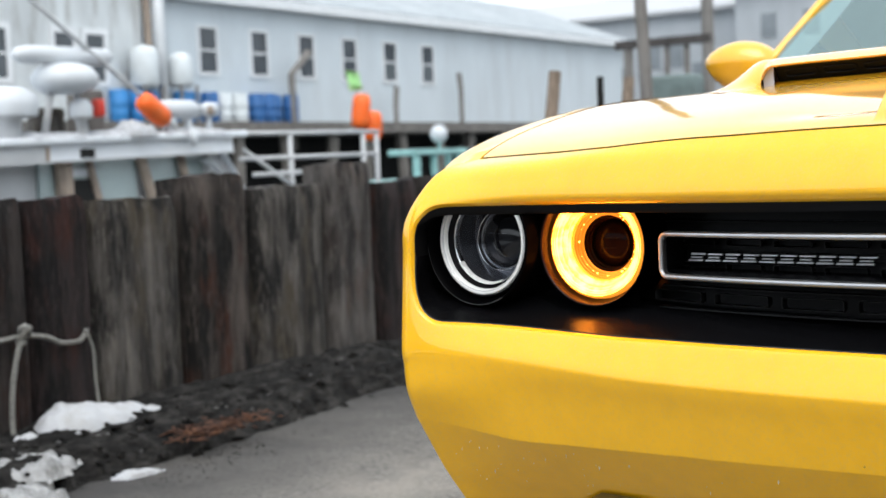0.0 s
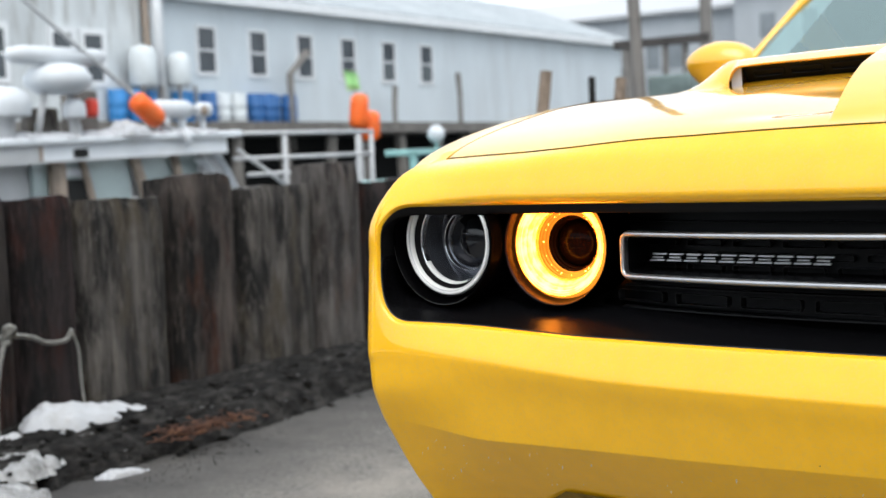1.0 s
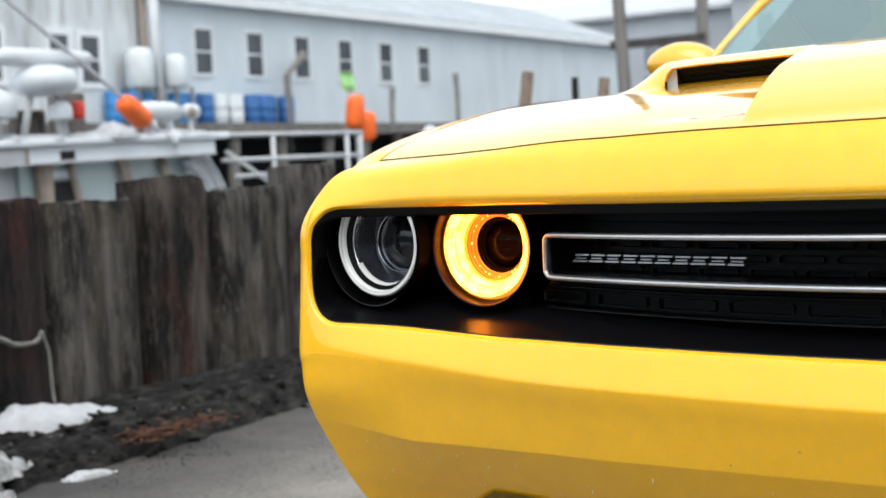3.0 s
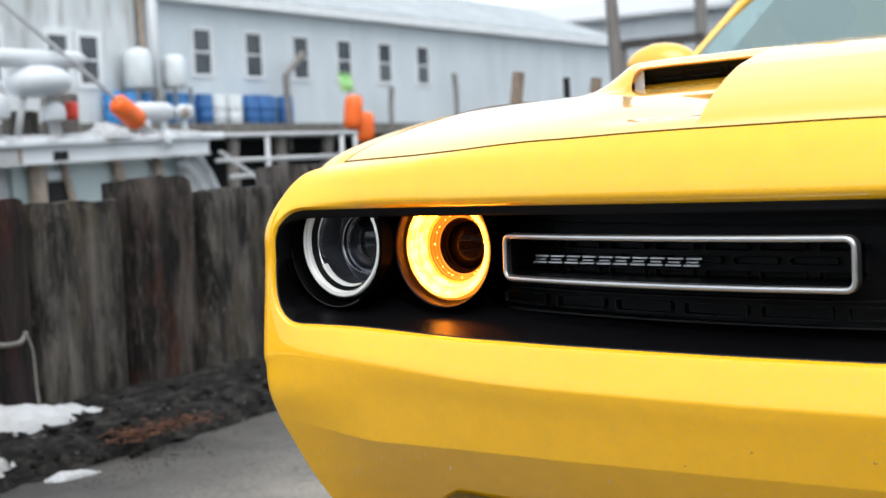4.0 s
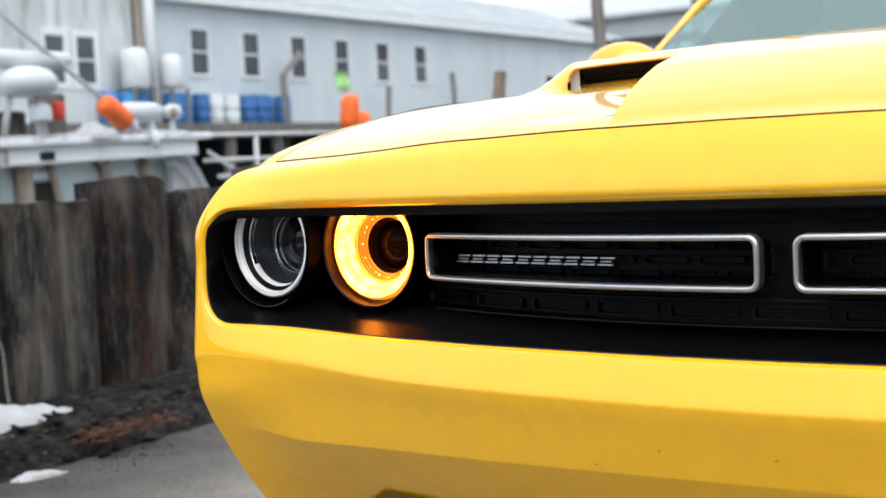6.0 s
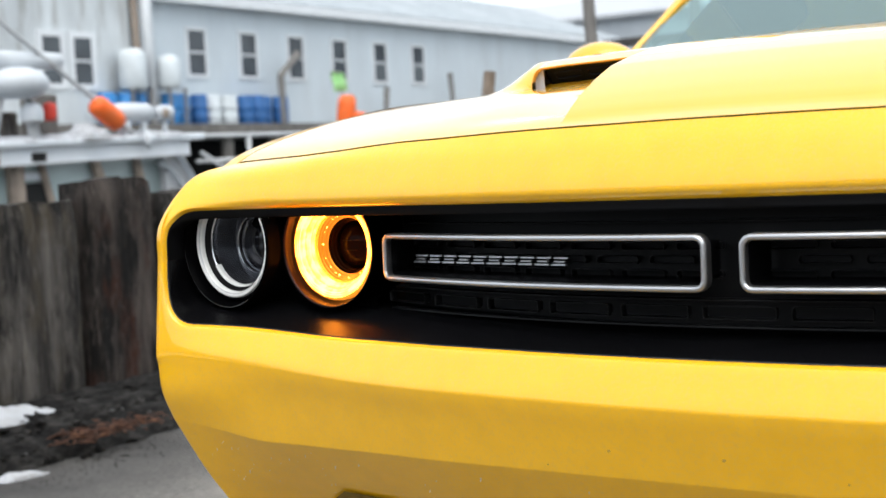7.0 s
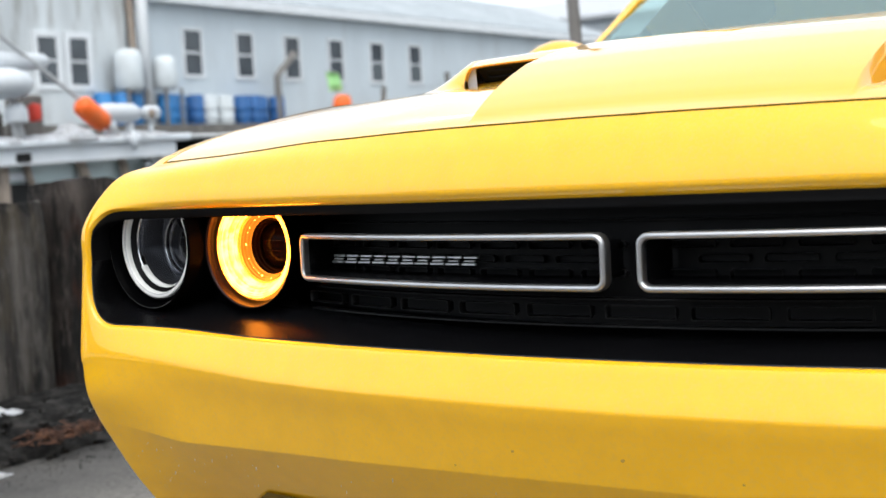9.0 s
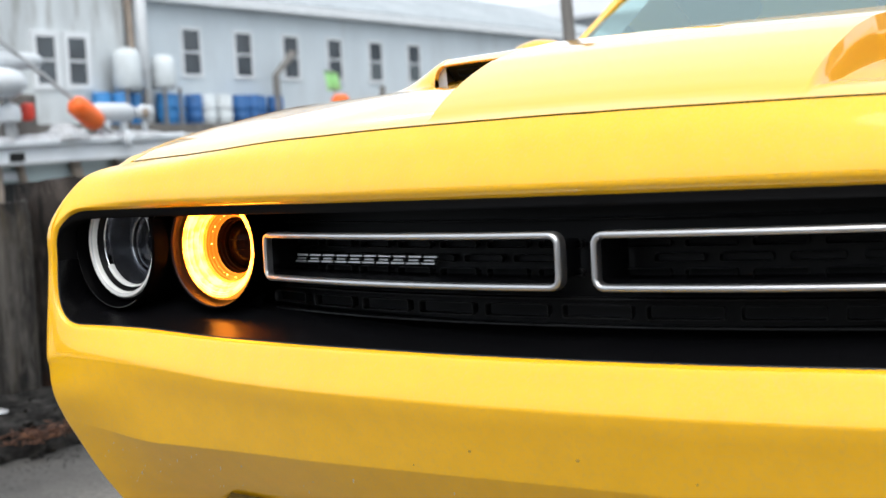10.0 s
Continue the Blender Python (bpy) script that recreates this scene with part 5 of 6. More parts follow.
def scoop(side):
    holder = new("bonnet_scoop")
    holder.parent = car
    tagged(holder, "black slotted air inlet set into the bonnet")
    xx = np.concatenate([np.linspace(0.2545, 0.485, 24), np.linspace(0.489, 0.507, 6)])
    lo = [bonnet_point(x, V_OPEN, False) for x in xx]
    hi = [bonnet_point(x, V_OPEN + 0.001, True) for x in xx]
    def strip(name, material, *lines):
        bm = bmesh.new()
        grid(bm, [[Vector((side * p.x, p.y + dy, p.z + dz)) for p in base] for base, dy, dz in lines])
        part(name, bm, material, holder, smooth=True)

    strip("scoop_sill", PAINT, (lo, 0.0, -0.002), (lo, 0.003, -0.0005), (lo, 0.018, 0.002), (lo, 0.035, 0.0075))
    strip("scoop_lip", PAINT, (hi, 0.0, 0.0), (hi, 0.0006, -0.0012), (hi, 0.002, -0.0022), (hi, 0.012, -0.0018))
    strip("inlet_panel", SATIN_BLACK, (lo[:25], 0.034, 0.0065), (hi[:25], 0.009, -0.0015))
    # pale grey stands in for sky mirrored in the inlet's black end
    strip("inlet_sheen_end", BOAT_GREY, (lo[24:], 0.0, -0.002), (lo[24:], 0.012, 0.0), (hi[24:], 0.009, -0.0015))
    for k in range(3):
        x0 = 0.300 + 0.062 * k
        bm = bmesh.new()
        pts = []
        for a in range(24):
            t = 2 * math.pi * a / 24
            cx, cz = math.copysign(abs(math.cos(t)) ** 0.4, math.cos(t)), math.copysign(abs(math.sin(t)) ** 0.4, math.sin(t))
            x = x0 + 0.025 + 0.025 * cx
            b = bonnet_point(x, V_OPEN, False)
            top = bonnet_point(x, V_OPEN + 0.001, True)
            f = 0.58 + 0.15 * cz
            pts.append((side * x, b.y + 0.032 - 0.026 * (f - 0.15), b.z + (top.z - b.z) * f))
        tube(bm, pts, 0.0016, 6, closed=True)
        part("inlet_slot", bm, SATIN_BLACK, holder, smooth=True)


for side in (-1, 1):
    scoop(side)


# ---- headlights ----
def headlight(x, y, z, lit):
    side = -1 if x < 0 else 1
    h = new("headlight" if not lit else "turn_signal_headlight")
    h.parent = car
    tagged(h, "round headlight glowing amber, switched on" if lit else "round clear projector headlight, switched off")
    h.matrix_basis = pose(x, y, z, 0, 0, side * (7 if not lit else 3))
    o = (0, 0, 0)
    brow = 0.7852 - z

    def turned(name, prof, material, label="", n=72, centre=o, angle=None, a0=0.0, a1=2 * math.pi):
        """A turned part of the lamp, cut off flat under the brow."""
        bm = bmesh.new()
        lathe(bm, prof, n, "y", centre, a0, a1)
        cut(name, bm, material, label, angle)

    def cut(name, bm, material, label="", angle=None):
        bmesh.ops.bisect_plane(bm, geom=list(bm.verts) + list(bm.edges) + list(bm.faces), plane_co=(0, 0, brow), plane_no=(0, 0, 1), clear_outer=True)
        if len(bm.faces):
            part(name, bm, material, h, label, angle is None, angle)
        else:
            bm.free()

    if lit:
        turned("housing", [(0.0750, -0.06), (0.0765, 0.0050), (0.0780, 0.0160), (0.0776, 0.0182), (0.0767, 0.0190), (0.0758, 0.0180), (0.0715, 0.002), (0.0700, -0.05)], HOUSING_BLACK)
        turned("outer_reflector", [(0.0760, 0.0174), (0.0755, 0.0178), (0.0745, 0.0140), (0.0732, 0.0100), (0.0722, 0.0085), (0.0710, 0.0035), (0.0700, 0.0020), (0.0688, -0.004), (0.0680, -0.012)], AMBER_DARK, "dark orange outer wall of the lamp")
        turned("halo_rim", [(0.0694, -0.006), (0.0684, 0.0030), (0.0668, 0.0060), (0.0648, 0.0064)], AMBER_EDGE, "orange rim of the light ring")
        turned("halo", [(0.0648, 0.0064), (0.0590, 0.0052), (0.0565, 0.0030), (0.0535, -0.0028), (0.0505, -0.0078), (0.0475, -0.0125)], AMBER, "broad glowing amber light ring")
        turned("halo_step", [(0.0475, -0.0125), (0.0464, -0.0132), (0.0450, -0.0165)], AMBER_EDGE)
        turned("inner_reflector", [(0.0450, -0.0165), (0.0442, -0.0192), (0.0426, -0.0197), (0.0417, -0.0232), (0.0398, -0.0238), (0.0388, -0.0275), (0.0368, -0.0282)], AMBER_DEEP, "stepped orange reflector", angle=35)
        turned("inner_tube", [(0.0368, -0.0282), (0.0358, -0.0330), (0.0344, -0.0336), (0.0335, -0.0385), (0.0324, -0.0390), (0.0316, -0.0450)], AMBER_BROWN, "dark brown inner tube", angle=35)
        dots = random.Random(5)
        for k in range(19):
            t = 2 * math.pi * (k + dots.uniform(0.1, 0.9)) / 19
            bm = bmesh.new()
            bmesh.ops.create_uvsphere(bm, u_segments=8, v_segments=6, radius=dots.uniform(0.0004, 0.0010))
            for v in bm.verts:
                v.co += Vector((0.0412 * math.cos(t), 0.0226, 0.0412 * math.sin(t)))
            cut("led", bm, AMBER_LED)
        depth, radius, centre = 0.045, 0.0318, o
    else:
        turned("housing", [(0.0850, -0.06), (0.0855, 0.010), (0.0842, 0.0135), (0.0826, 0.0128), (0.0800, 0.004), (0.0752, -0.012), (0.0730, -0.05)], HOUSING_BLACK)
        # lighter grey arc paints the glint along the black rim's lower part
        turned("housing_glint", [(0.0846, 0.0128), (0.0840, 0.0141), (0.0832, 0.0138)], RIM_GLINT, "", 60, o, None, radians(185), radians(300))
        turned("outer_reflector", [(0.0752, -0.03), (0.0752, -0.002), (0.0735, 0.0008), (0.0728, -0.012)], SATIN_BLACK)
        turned("halo", [(0.0728, -0.014), (0.0722, 0.0002), (0.0704, 0.0026), (0.0676, 0.0012)], HALO_WHITE, "unlit white plastic light ring")
        turned("halo_groove", [(0.0676, 0.0012), (0.0670, -0.0004), (0.0664, 0.0002)], SATIN_CHROME)
        turned("halo_inner", [(0.0664, 0.0002), (0.0650, -0.0012), (0.0642, -0.0065)], HALO_WHITE, "unlit white plastic light ring")
        turned("dark_ring", [(0.0642, -0.0065), (0.0615, -0.0115), (0.0596, -0.0150)], SATIN_BLACK)
        turned("chrome_ring", [(0.0596, -0.0150), (0.0590, -0.0125), (0.0578, -0.0150), (0.0570, -0.0220)], CHROME, "narrow bright chrome ring")
        # white arc painted in for the bright reflection on the chrome ring
        turned("reflection_arc", [(0.0592, -0.0130), (0.0584, -0.0112), (0.0562, -0.0152), (0.0557, -0.0200)], HALO_WHITE, "white arc standing in for a bright reflection inside the light ring", 40, o, None, radians(211), radians(292))
        turned("reflector_bowl", [(0.0570, -0.0220), (0.0566, -0.0330), (0.0556, -0.0450), (0.0540, -0.0560), (0.0520, -0.0630), (0.0250, -0.0650)], SILVER, "smoky silver reflector bowl", angle=60)
        depth, radius, centre = 0.064, 0.0400, (side * 0.011, 0, -0.003)
        turned("projector_rim", [(0.0422, -0.0650), (0.0418, -0.0562), (0.0410, -0.0552), (0.0402, -0.0562), (0.0400, -0.0640)], CHROME, "thin chrome projector rim", 60, centre)
        radius = 0.0395
    prof = [(radius, -depth)] + [(radius * 0.97 * math.cos(a), -depth - 0.002 + 0.016 * math.sin(a)) for a in np.linspace(0, math.pi / 2 - 0.01, 9)]
    turned("projector_lens", prof, AMBER_LENS if lit else LENS, "dark glass projector lens", 48, centre)
    bm = bmesh.new()
    for zz, ww in ((0.007, 0.028), (-0.006, 0.022))[:2 if lit else 1]:
        box(bm, centre[0] - ww / 2, centre[0] + ww / 2, depth - 0.0155, depth - 0.0140, zz - 0.0003, zz + 0.0003)
    cut("cutoff_shield", bm, SATIN_BLACK if lit else SILVER)
    return h


for side in (-1, 1):
    headlight(side * 0.743, 0.133, 0.7505, False)
    headlight(side * 0.5785, 0.150, 0.744, True)

# panels that carry the lamps, and the low plate under them
for side in (-1, 1):
    bm = bmesh.new()
    pts = [(0.50, 0.218), (0.60, 0.228), (0.68, 0.238), (0.76, 0.248), (0.84, 0.272), (0.90, 0.31)]
    grid(bm, [[Vector((side * x, y, z)) for z in (0.645, 0.70, 0.80)] for x, y in pts])
    part("lamp_panel", bm, SATIN_BLACK, car, smooth=True)
    bm = bmesh.new()
    pts = [(0.53, 0.158), (0.60, 0.163), (0.68, 0.166), (0.76, 0.170), (0.83, 0.182)]
    grid(bm, [[Vector((side * x, y + dy, z)) for dy, z in ((0.0, 0.648), (0.0, 0.6600), (0.0015, 0.6616), (0.014, 0.676), (0.030, 0.690), (0.060, 0.704))] for x, y in pts])
    part("lamp_plate", bm, GLOSS_BLACK, car, "low black plate between the lamps", angle=30)


# ---- grille ----
def bez_y(x):
    return 0.030 + 0.44 * x * x - 0.02 * abs(x)


grille = new("grille")
grille.parent = car
tagged(grille, "black slotted grille with two bright bezels")
bm = bmesh.new()
gx = np.linspace(-0.505, 0.505, 41)
grid(bm, [[Vector((x, bez_y(x) + 0.066, z)) for z in (0.650, 0.70, 0.76, 0.80)] for x in gx])
part("grille_back", bm, SATIN_BLACK, grille, smooth=True)


def rounded(w, h, r, n=6):
    out = []
    for cx, cz, a in ((w - r, h - r, 0), (-w + r, h - r, 90), (-w + r, -h + r, 180), (w - r, -h + r, 270)):
        out += [(cx + r * math.cos(radians(a + 90 * k / n)), cz + r * math.sin(radians(a + 90 * k / n))) for k in range(n + 1)]
    return out


def dense(loop, step=0.012):
    out = []
    for (a, b), (c, d) in zip(loop, loop[1:] + loop[:1]):
        m = max(1, int(math.hypot(c - a, d - b) / step))
        out += [(a + (c - a) * k / m, b + (d - b) * k / m) for k in range(m)]
    return out


def bezel(side):
    c, w, h = 0.2490, 0.2322, 0.0293
    loop = dense(rounded(w, h, 0.013))
    P = [Vector((side * (c + a), bez_y(c + a), 0.734 + b)) for a, b in loop]
    bm = bmesh.new()
    n = len(P)
    prof = [(-0.0002, 0.010), (-0.0002, -0.001), (0.0012, -0.0042), (0.0038, -0.0050), (0.0060, -0.0035), (0.0066, 0.000), (0.0068, 0.012)]
    V = []
    for (a, b), p in zip(loop, P):
        i = loop.index((a, b))
        (a0, b0), (a1, b1) = loop[i - 1], loop[(i + 1) % n]
        t = Vector((a1 - a0, b1 - b0)).normalized()
        inn = Vector((-t.y, t.x))
        V.append([bm.verts.new(p + Vector((side * inn.x * u, f, inn.y * u))) for u, f in prof])
    for i in range(n):
        A, B = V[i], V[(i + 1) % n]
        for k in range(len(prof) - 1):
            bm.faces.new((A[k], A[k + 1], B[k + 1], B[k]))
    part("bezel", bm, SATIN_CHROME, grille, "satin chrome rounded bezel", smooth=True)
    # dark liner inside the bezel
    bm = bmesh.new()
    rows = []
    for u, f in ((0.0066, 0.006), (0.009, 0.018), (0.0105, 0.060)):
        row = []
        for i, p in enumerate(P):
            (a0, b0), (a1, b1) = loop[i - 1], loop[(i + 1) % n]
            t = Vector((a1 - a0, b1 - b0)).normalized()
            row.append(p + Vector((side * -t.y * u, f, t.x * u)))
        rows.append(row + row[:1])
    grid(bm, rows)
    part("bezel_liner", bm, GLOSS_BLACK, grille, smooth=True)


for side in (-1, 1):
    bezel(side)


def slot_mesh(w, h):
    """A rounded slot: a raised rim round a sunken dark pocket."""
    bm = bmesh.new()
    loop = dense(rounded(w, h, 0.0028, 3), 0.02)
    n = len(loop)
    rows = [[bm.verts.new((a * (1 + e / w), y, b * (1 + e / h))) for a, b in loop] for e, y in ((0.0010, 0.004), (0.0009, 0.0004), (0.0006, -0.0004), (0.0, 0.0), (-0.0004, 0.006), (-0.0006, 0.010))]
    for A, B in zip(rows[:-1], rows[1:]):
        for i in range(n):
            bm.faces.new((A[i], A[(i + 1) % n], B[(i + 1) % n], B[i]))
    return mesh_of(bm, "grille_slot", GRILLE_BLACK)


SLOT, SLOT_WIDE = slot_mesh(0.0257, 0.0034), slot_mesh(0.0390, 0.0062)


def slot_row(z, mesh, pitch, first, last, fwd):
    x = first
    while x <= last + 1e-6:
        for side in ((-1, 1) if x > 0.001 else (1,)):
            ob = new("grille_slot", mesh)
            ob.parent = grille
            slope = math.degrees(math.atan(0.88 * x - 0.02)) * side
            ob.matrix_basis = pose(side * x, bez_y(x) + fwd, z, 0, 0, slope)
        x += pitch


slot_row(0.6800, SLOT_WIDE, 0.0945, 0.0, 0.48, 0.036)
slot_row(0.7175, SLOT, 0.0665, 0.0484, 0.46, 0.054)
slot_row(0.7320, SLOT, 0.0665, 0.0816, 0.44, 0.058)
slot_row(0.7470, SLOT, 0.0665, 0.0484, 0.46, 0.056)
slot_row(0.7850, SLOT_WIDE, 0.0945, 0.0, 0.47, 0.068)
for z, fwd in ((0.6660, 0.030), (0.6925, 0.040), (0.7725, 0.058)):
    bm = bmesh.new()
    rows = [[Vector((x, bez_y(x) + fwd + dy, z + dz)) for x in np.linspace(-0.50, 0.50, 41)] for dy, dz in ((0.012, -0.0012), (0.0, -0.0010), (-0.0006, 0.0), (0.0, 0.0010), (0.012, 0.0012))]
    grid(bm, rows)
    part("grille_rib", bm, GRILLE_BLACK, grille, smooth=True)

# emblem: plain slanted bright bars
emblem = new("emblem")
emblem.parent = grille
tagged(emblem, "row of slanted chrome emblem bars on the grille")
for k in range(10):
    xa, w = -0.4525 + 0.0243 * k, 0.0215
    for x0, x1, z0, z1 in ((0.0, w, -0.0052, -0.0026), (0.0022, w * 0.86, -0.0012, 0.0008), (0.0004, w, 0.0026, 0.0052)):
        bm = bmesh.new()
        box(bm, xa + x0, xa + x1, 0.0, 0.004, 0.7296 + z0, 0.7296 + z1, 0.0006, 1)
        for v in bm.verts:
            v.co.x += (v.co.z - 0.7296) * 0.45
            v.co.y += 0.147 - 0.199 * (v.co.x + 0.451) + 0.06 * (v.co.x + 0.451) * (v.co.x + 0.21)
        part("emblem_bar", bm, EMBLEM_METAL, emblem)

# ---- lower inlets in the bumper ----
def inlet(x0, x1, top, low, label):
    """An opening laid as a patch on the bumper's lower face, rounded in outline; its brown is yellow paint in shade."""
    bm = bmesh.new()
    rows = []
    n = 24
    for k in range(n + 1):
        x = x0 + (x1 - x0) * k / n
        e = min(k, n - k) / n * abs(x1 - x0)
        r = 0.03
        cut = 0 if e > r else r - math.sqrt(max(r * r - (r - e) ** 2, 0))
        row = []
        for v in np.linspace(0, 1, 6):
            z = (top - cut) * (1 - v) + (low + cut) * v
            d = float(np.interp(z, Z_F[:6], D_F[:6])) - 0.003
            row.append(Vector((x, plan_y(x) + d, z)))
        rows.append(row)
    grid(bm, rows)
    part("lower_inlet", bm, SHADED_YELLOW, car, label, smooth=True)


inlet(-0.635, 0.635, 0.424, 0.25, "wide lower bumper inlet, its shade painted brownish")
for side in (-1, 1):
    inlet(side * 0.70, side * 0.80, 0.392, 0.33, "small fog lamp recess, its shade painted brownish")


# stone chips and dried dust specks on the paint
FACE = [catmull([tuple(q) for q in st[:9]], 4) for st in STATIONS[:len(FRONT)]]


def face_point(x, z):
    """The place on the bumper's skin at one width and height."""
    i = min(int(np.searchsorted(PX[:len(FRONT)], abs(x))), len(FACE) - 1)
    row = FACE[i]
    return Vector((x, float(np.interp(z, row[:, 2], row[:, 1])), z))


for x, z, r in ((-0.129, 0.539, 0.0016), (-0.001, 0.540, 0.0019), (-0.21, 0.515, 0.0010), (0.12, 0.525, 0.0012), (-0.47, 0.50, 0.0012)):
    bm = bmesh.new()
    bmesh.ops.create_icosphere(bm, subdivisions=1, radius=r)
    c = face_point(x, z)
    for v in bm.verts:
        v.co = Vector((v.co.x * 1.3 + c.x, v.co.y * 0.3 + c.y, v.co.z + c.z))
    part("stone_chip", bm, CHIP, car)
specks = random.Random(21)
bm = bmesh.new()
for k in range(150):
    x, z = specks.uniform(-0.80, 0.45), 0.485 - abs(specks.gauss(0, 0.05))
    if z < 0.40:
        continue
    r, tall = specks.uniform(0.0004, 0.0011), specks.choice((1.0, 1.0, 1.4, 3.5))
    c = face_point(x, z)
    ball = bmesh.ops.create_icosphere(bm, subdivisions=1, radius=r)
    for v in ball["verts"]:
        v.co = Vector((v.co.x + c.x, v.co.y * 0.3 + c.y - 0.0001, v.co.z * tall + c.z))
dust = part("dust_specks", bm, DUST, car, "dried pale dust specks on the lower bumper")
tagged(dust, "dried pale dust specks on the lower bumper", kind="stuff")


# ---- glass house, mirrors, wheels ----
def screen(rows, name, material, label="", parent=car):
    bm = bmesh.new()
    grid(bm, rows)
    return part(name, bm, material, parent, label, smooth=True)


def lerp(a, b, t):
    return Vector(a) * (1 - t) + Vector(b) * t


rows = []
for v in np.linspace(0, 1, 9):
    row = []
    for u in np.linspace(-1, 1, 21):
        bottom = Vector((0.922 * u, 1.54 + 0.22 * u * u, 0.985 + 0.085 * u * u))
        top = Vector((0.71 * u, 2.08 + 0.10 * u * u, 1.40 - 0.035 * u * u))
        p = lerp(bottom, top, v)
        p.z += 0.05 * v * (1 - v)
        p.y -= 0.16 * v * (1 - v) * u * u
        p.x += 0.04 * v * (1 - v) * u
        row.append(p)
    rows.append(row)
screen(rows, "windscreen", GLASS, "tinted windscreen reflecting the pale sky")
rows = [[Vector((0.70 * u - 0.10 * u * v, 2.12 + 0.10 * u * u + v * (1.41 - 0.2 * u * u), 1.40 - 0.035 * u * u + 0.045 * math.sin(math.pi * v) - 0.02 * v)) for u in np.linspace(-1, 1, 17)] for v in np.linspace(0, 1, 9)]
screen(rows, "roof", PAINT, "yellow roof panel")
rows = [[lerp((0.60 * u, 3.53 - 0.1 * u * u, 1.365 - 0.035 * u * u), (0.72 * u, 4.30 - 0.1 * u * u, 1.03), v) for u in np.linspace(-1, 1, 13)] for v in np.linspace(0, 1, 6)]
screen(rows, "rear_window", GLASS, "sloping rear window")
for side in (-1, 1):
    base = [(0.885, 1.78, 1.02), (0.855, 2.6, 1.01), (0.83, 3.5, 1.02), (0.72, 4.25, 1.03)]
    roofline = [(0.87, 1.80, 1.06), (0.69, 2.24, 1.36), (0.60, 3.43, 1.33), (0.715, 4.2, 1.035)]
    B, T = catmull(base, 6), catmull(roofline, 6)
    screen([[Vector((side * (a[0] * (1 - v) + b[0] * v), a[1] * (1 - v) + b[1] * v, a[2] * (1 - v) + b[2] * v)) for v in (0, 0.5, 1)] for a, b in zip(B, T)], "side_window", GLASS)
    bm = bmesh.new()
    tube(bm, [(side * 0.955, 1.70, 1.01), (side * 0.918, 1.77, 1.078), (side * 0.842, 1.89, 1.206), (side * 0.72, 2.16, 1.365), (side * 0.64, 2.8, 1.395), (side * 0.60, 3.45, 1.365), (side * 0.72, 4.25, 1.03)],
         [0.012, 0.011, 0.011, 0.014, 0.02, 0.04, 0.05], 12)
    part("roof_pillar", bm, PAINT, car, smooth=True)

bm = bmesh.new()
tube(bm, [(-0.66, 1.640, 1.046), (-0.40, 1.590, 1.022), (-0.10, 1.562, 1.006)], [0.004, 0.006, 0.007], 8)
part("wiper_blade", bm, SATIN_BLACK, car, "black windscreen wiper at rest", smooth=True)

# upper deck between the bonnet and the boot lid
bm = bmesh.new()
left = [p for p, y in zip(STATIONS, PY) if y > 1.42]
grid(bm, [[Vector((u * st[13].x, st[13].y, deck(u * st[13].x, st[13].y) - 0.012 - (0.04 if 1.6 < st[13].y < 4.2 and abs(u) < 0.9 else 0))) for u in np.linspace(-1, 1, 15)] for st in left])
part("cowl_and_boot", bm, PAINT, car, smooth=True)
bm = bmesh.new()
grid(bm, [[Vector((0.80 * u, 1.54 + 0.27 * u * u + v * 0.62, 0.980 + 0.02 * v - 0.02 * u * u)) for u in np.linspace(-1, 1, 11)] for v in (0, 0.3, 0.7, 1)])
part("dashboard", bm, INTERIOR, car, smooth=True)
for sx in (-0.38, 0.38):
    bm = bmesh.new()
    box(bm, sx - 0.25, sx + 0.25, 2.85, 3.0, 0.6, 1.12, 0.05, 3)
    box(bm, sx - 0.13, sx + 0.13, 2.90, 2.99, 1.13, 1.28, 0.04, 3)
    part("seat", bm, INTERIOR, car, "dark seat with headrest", smooth=True)

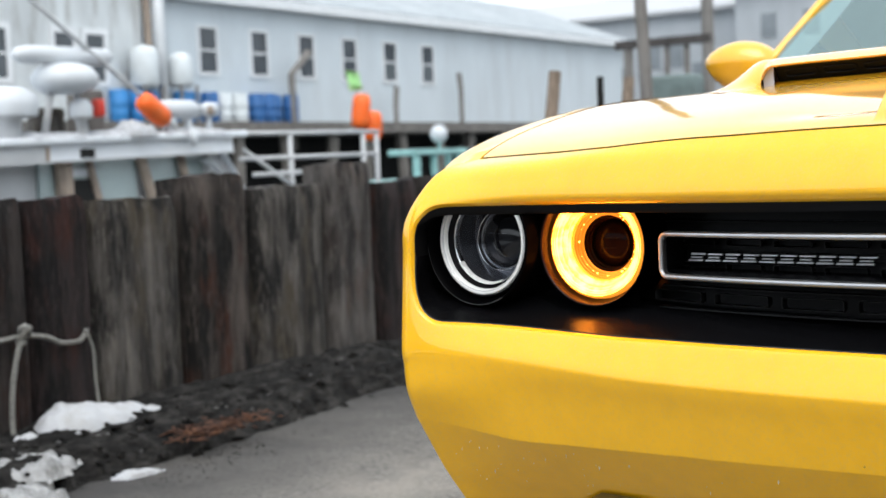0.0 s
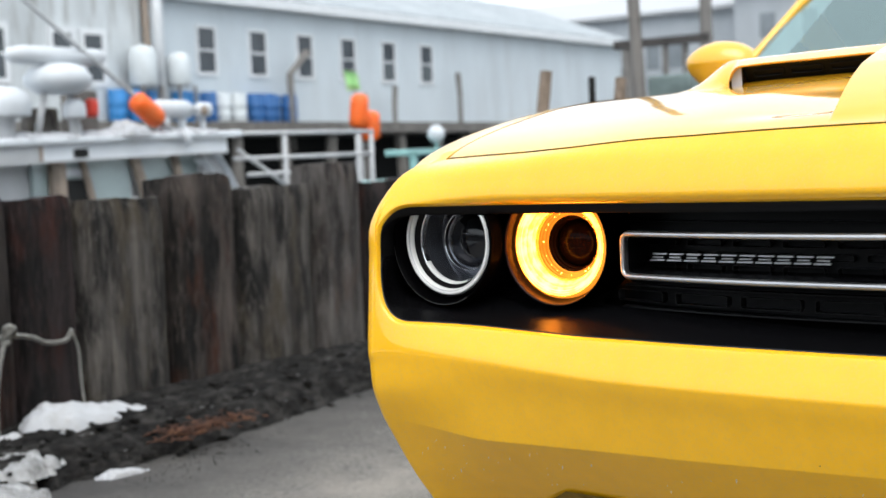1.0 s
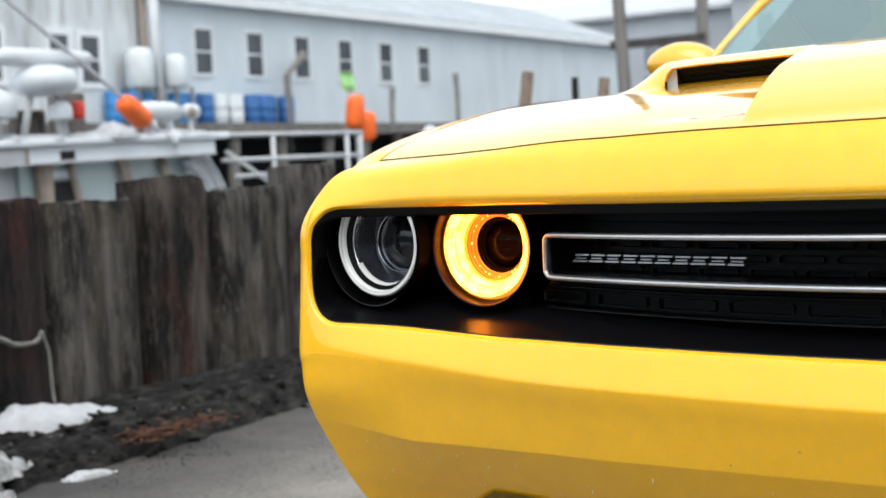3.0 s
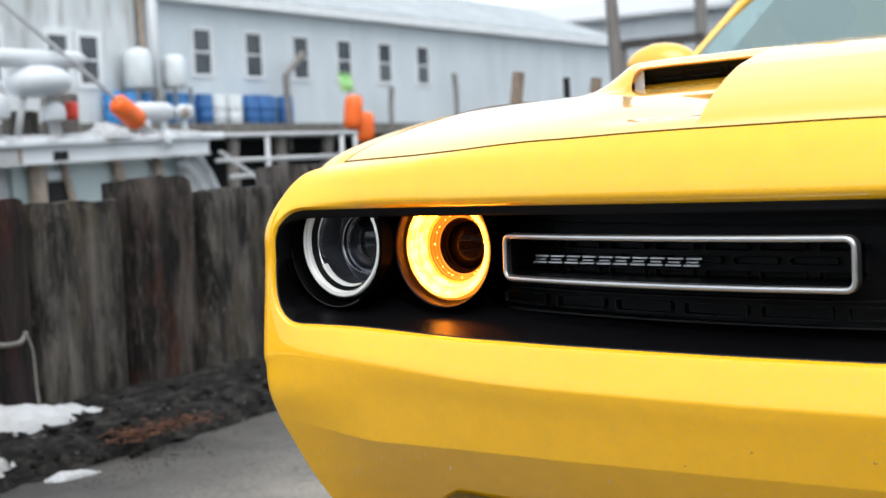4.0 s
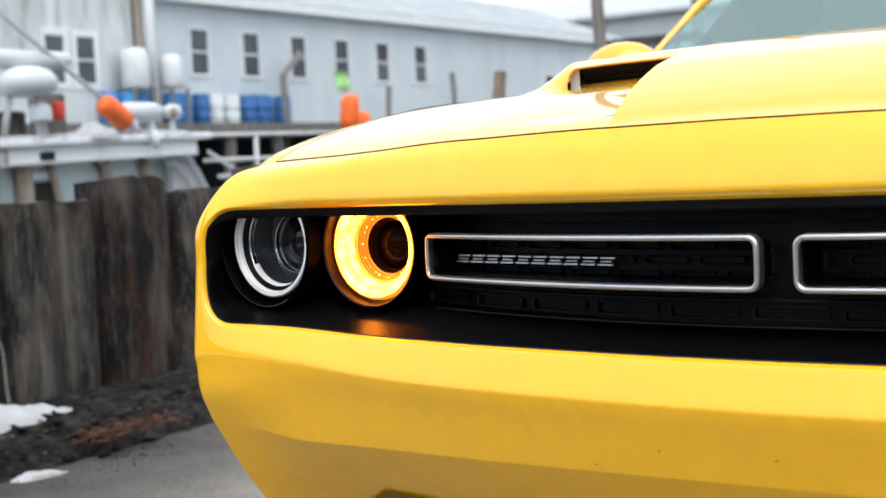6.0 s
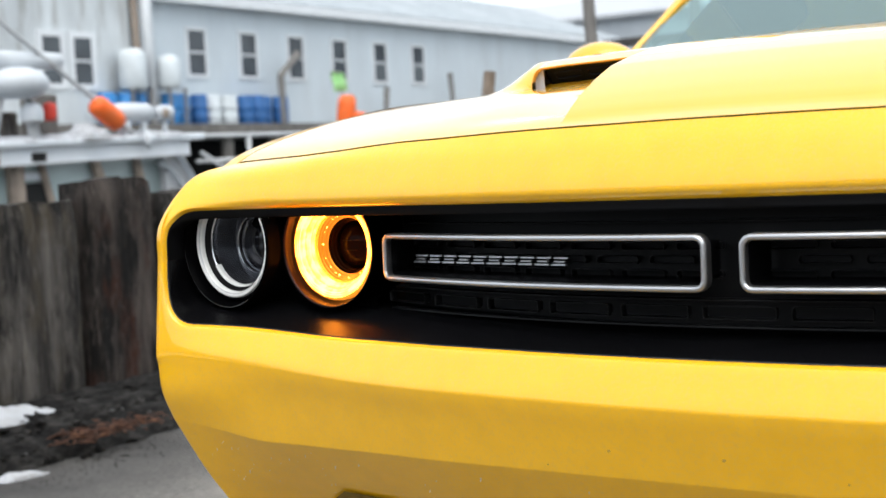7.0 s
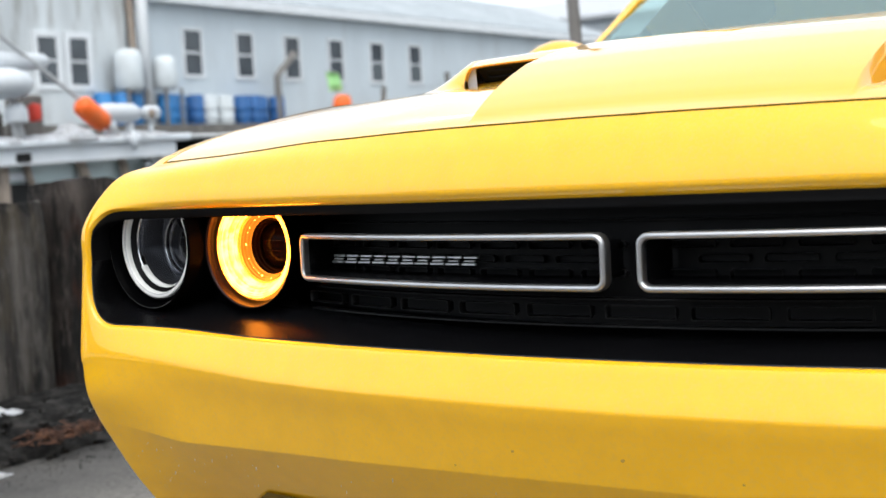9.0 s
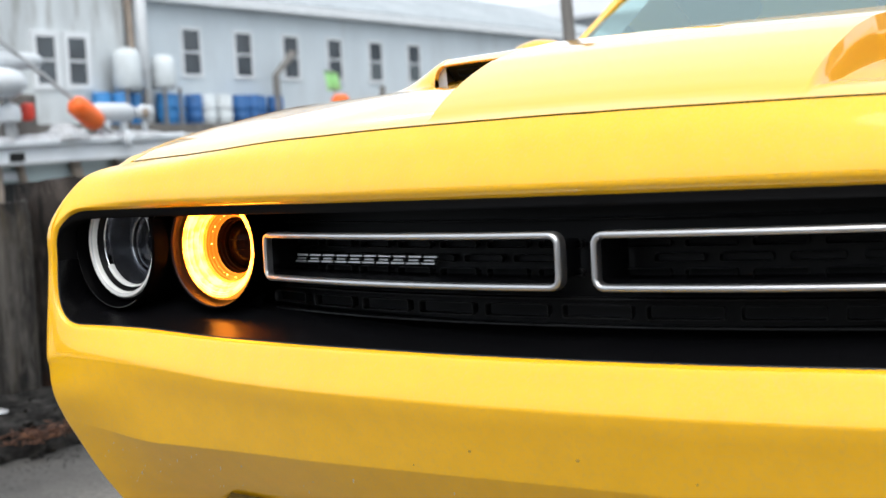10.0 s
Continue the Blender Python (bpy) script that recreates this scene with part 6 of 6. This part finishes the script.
for side in (-1, 1):
    m = new("door_mirror")
    m.parent = car
    tagged(m, "yellow painted door mirror")
    m.matrix_basis = pose(side * 0.998, 1.775, 1.072, 0, 0, side * -8)
    bm = bmesh.new()
    bmesh.ops.create_uvsphere(bm, u_segments=32, v_segments=20, radius=1)
    for v in bm.verts:
        x, y, z = v.co
        px = 0.092 * math.copysign(abs(x) ** 0.8, x)
        top = 0.056 * (1 - 0.33 * max(0, x * side))
        pz = z * top if z > 0 else z * (0.080 - 0.028 * max(0, x * side))
        fy = 0.062 * y if y < 0 else 0.040 * y
        if z < -0.05:
            fy *= 0.92
        px += side * 0.012 * z
        v.co = Vector((px, fy, pz - 0.006))
    part("mirror_shell", bm, PAINT, m, smooth=True)
    bm = bmesh.new()
    tube(bm, [(side * -0.04, 0.0, -0.05), (side * -0.09, 0.005, -0.075), (side * -0.125, 0.01, -0.085)], [0.022, 0.02, 0.024], 12)
    part("mirror_foot", bm, SATIN_BLACK, m, smooth=True)


def wheel(x, y):
    side = 1 if x > 0 else -1
    w = new("wheel")
    w.parent = car
    w.matrix_basis = pose(x, y, 0.36, 0, side * 90, 0)
    bm = bmesh.new()
    lathe(bm, [(0.24, -0.10), (0.30, -0.125), (0.335, -0.12), (0.355, -0.09), (0.355, 0.09), (0.335, 0.12), (0.30, 0.125), (0.24, 0.10)], 40)
    part("tyre", bm, RUBBER, w, "black road tyre", smooth=True)
    bm = bmesh.new()
    lathe(bm, [(0.245, -0.10), (0.245, 0.10), (0.235, 0.105), (0.225, 0.09), (0.22, 0.0)], 40)
    for k in range(5):
        a = 2 * math.pi * k / 5
        c, s = math.cos(a), math.sin(a)
        tube(bm, [(0.03 * c, 0.03 * s, 0.07), (0.13 * c, 0.13 * s, 0.085), (0.235 * c, 0.235 * s, 0.085)], [0.035, 0.026, 0.03], 8)
    lathe(bm, [(0.0, 0.095), (0.05, 0.09), (0.06, 0.06), (0.06, 0.0)], 20)
    part("rim", bm, ALLOY, w, "five-spoke alloy rim", smooth=True)


for sx in (-0.84, 0.84):
    for sy in (0.965, 3.91):
        wheel(sx, sy)
bm = bmesh.new()
box(bm, -0.72, 0.72, 0.35, 4.7, 0.22, 0.62)
part("underbody", bm, DARK, car)
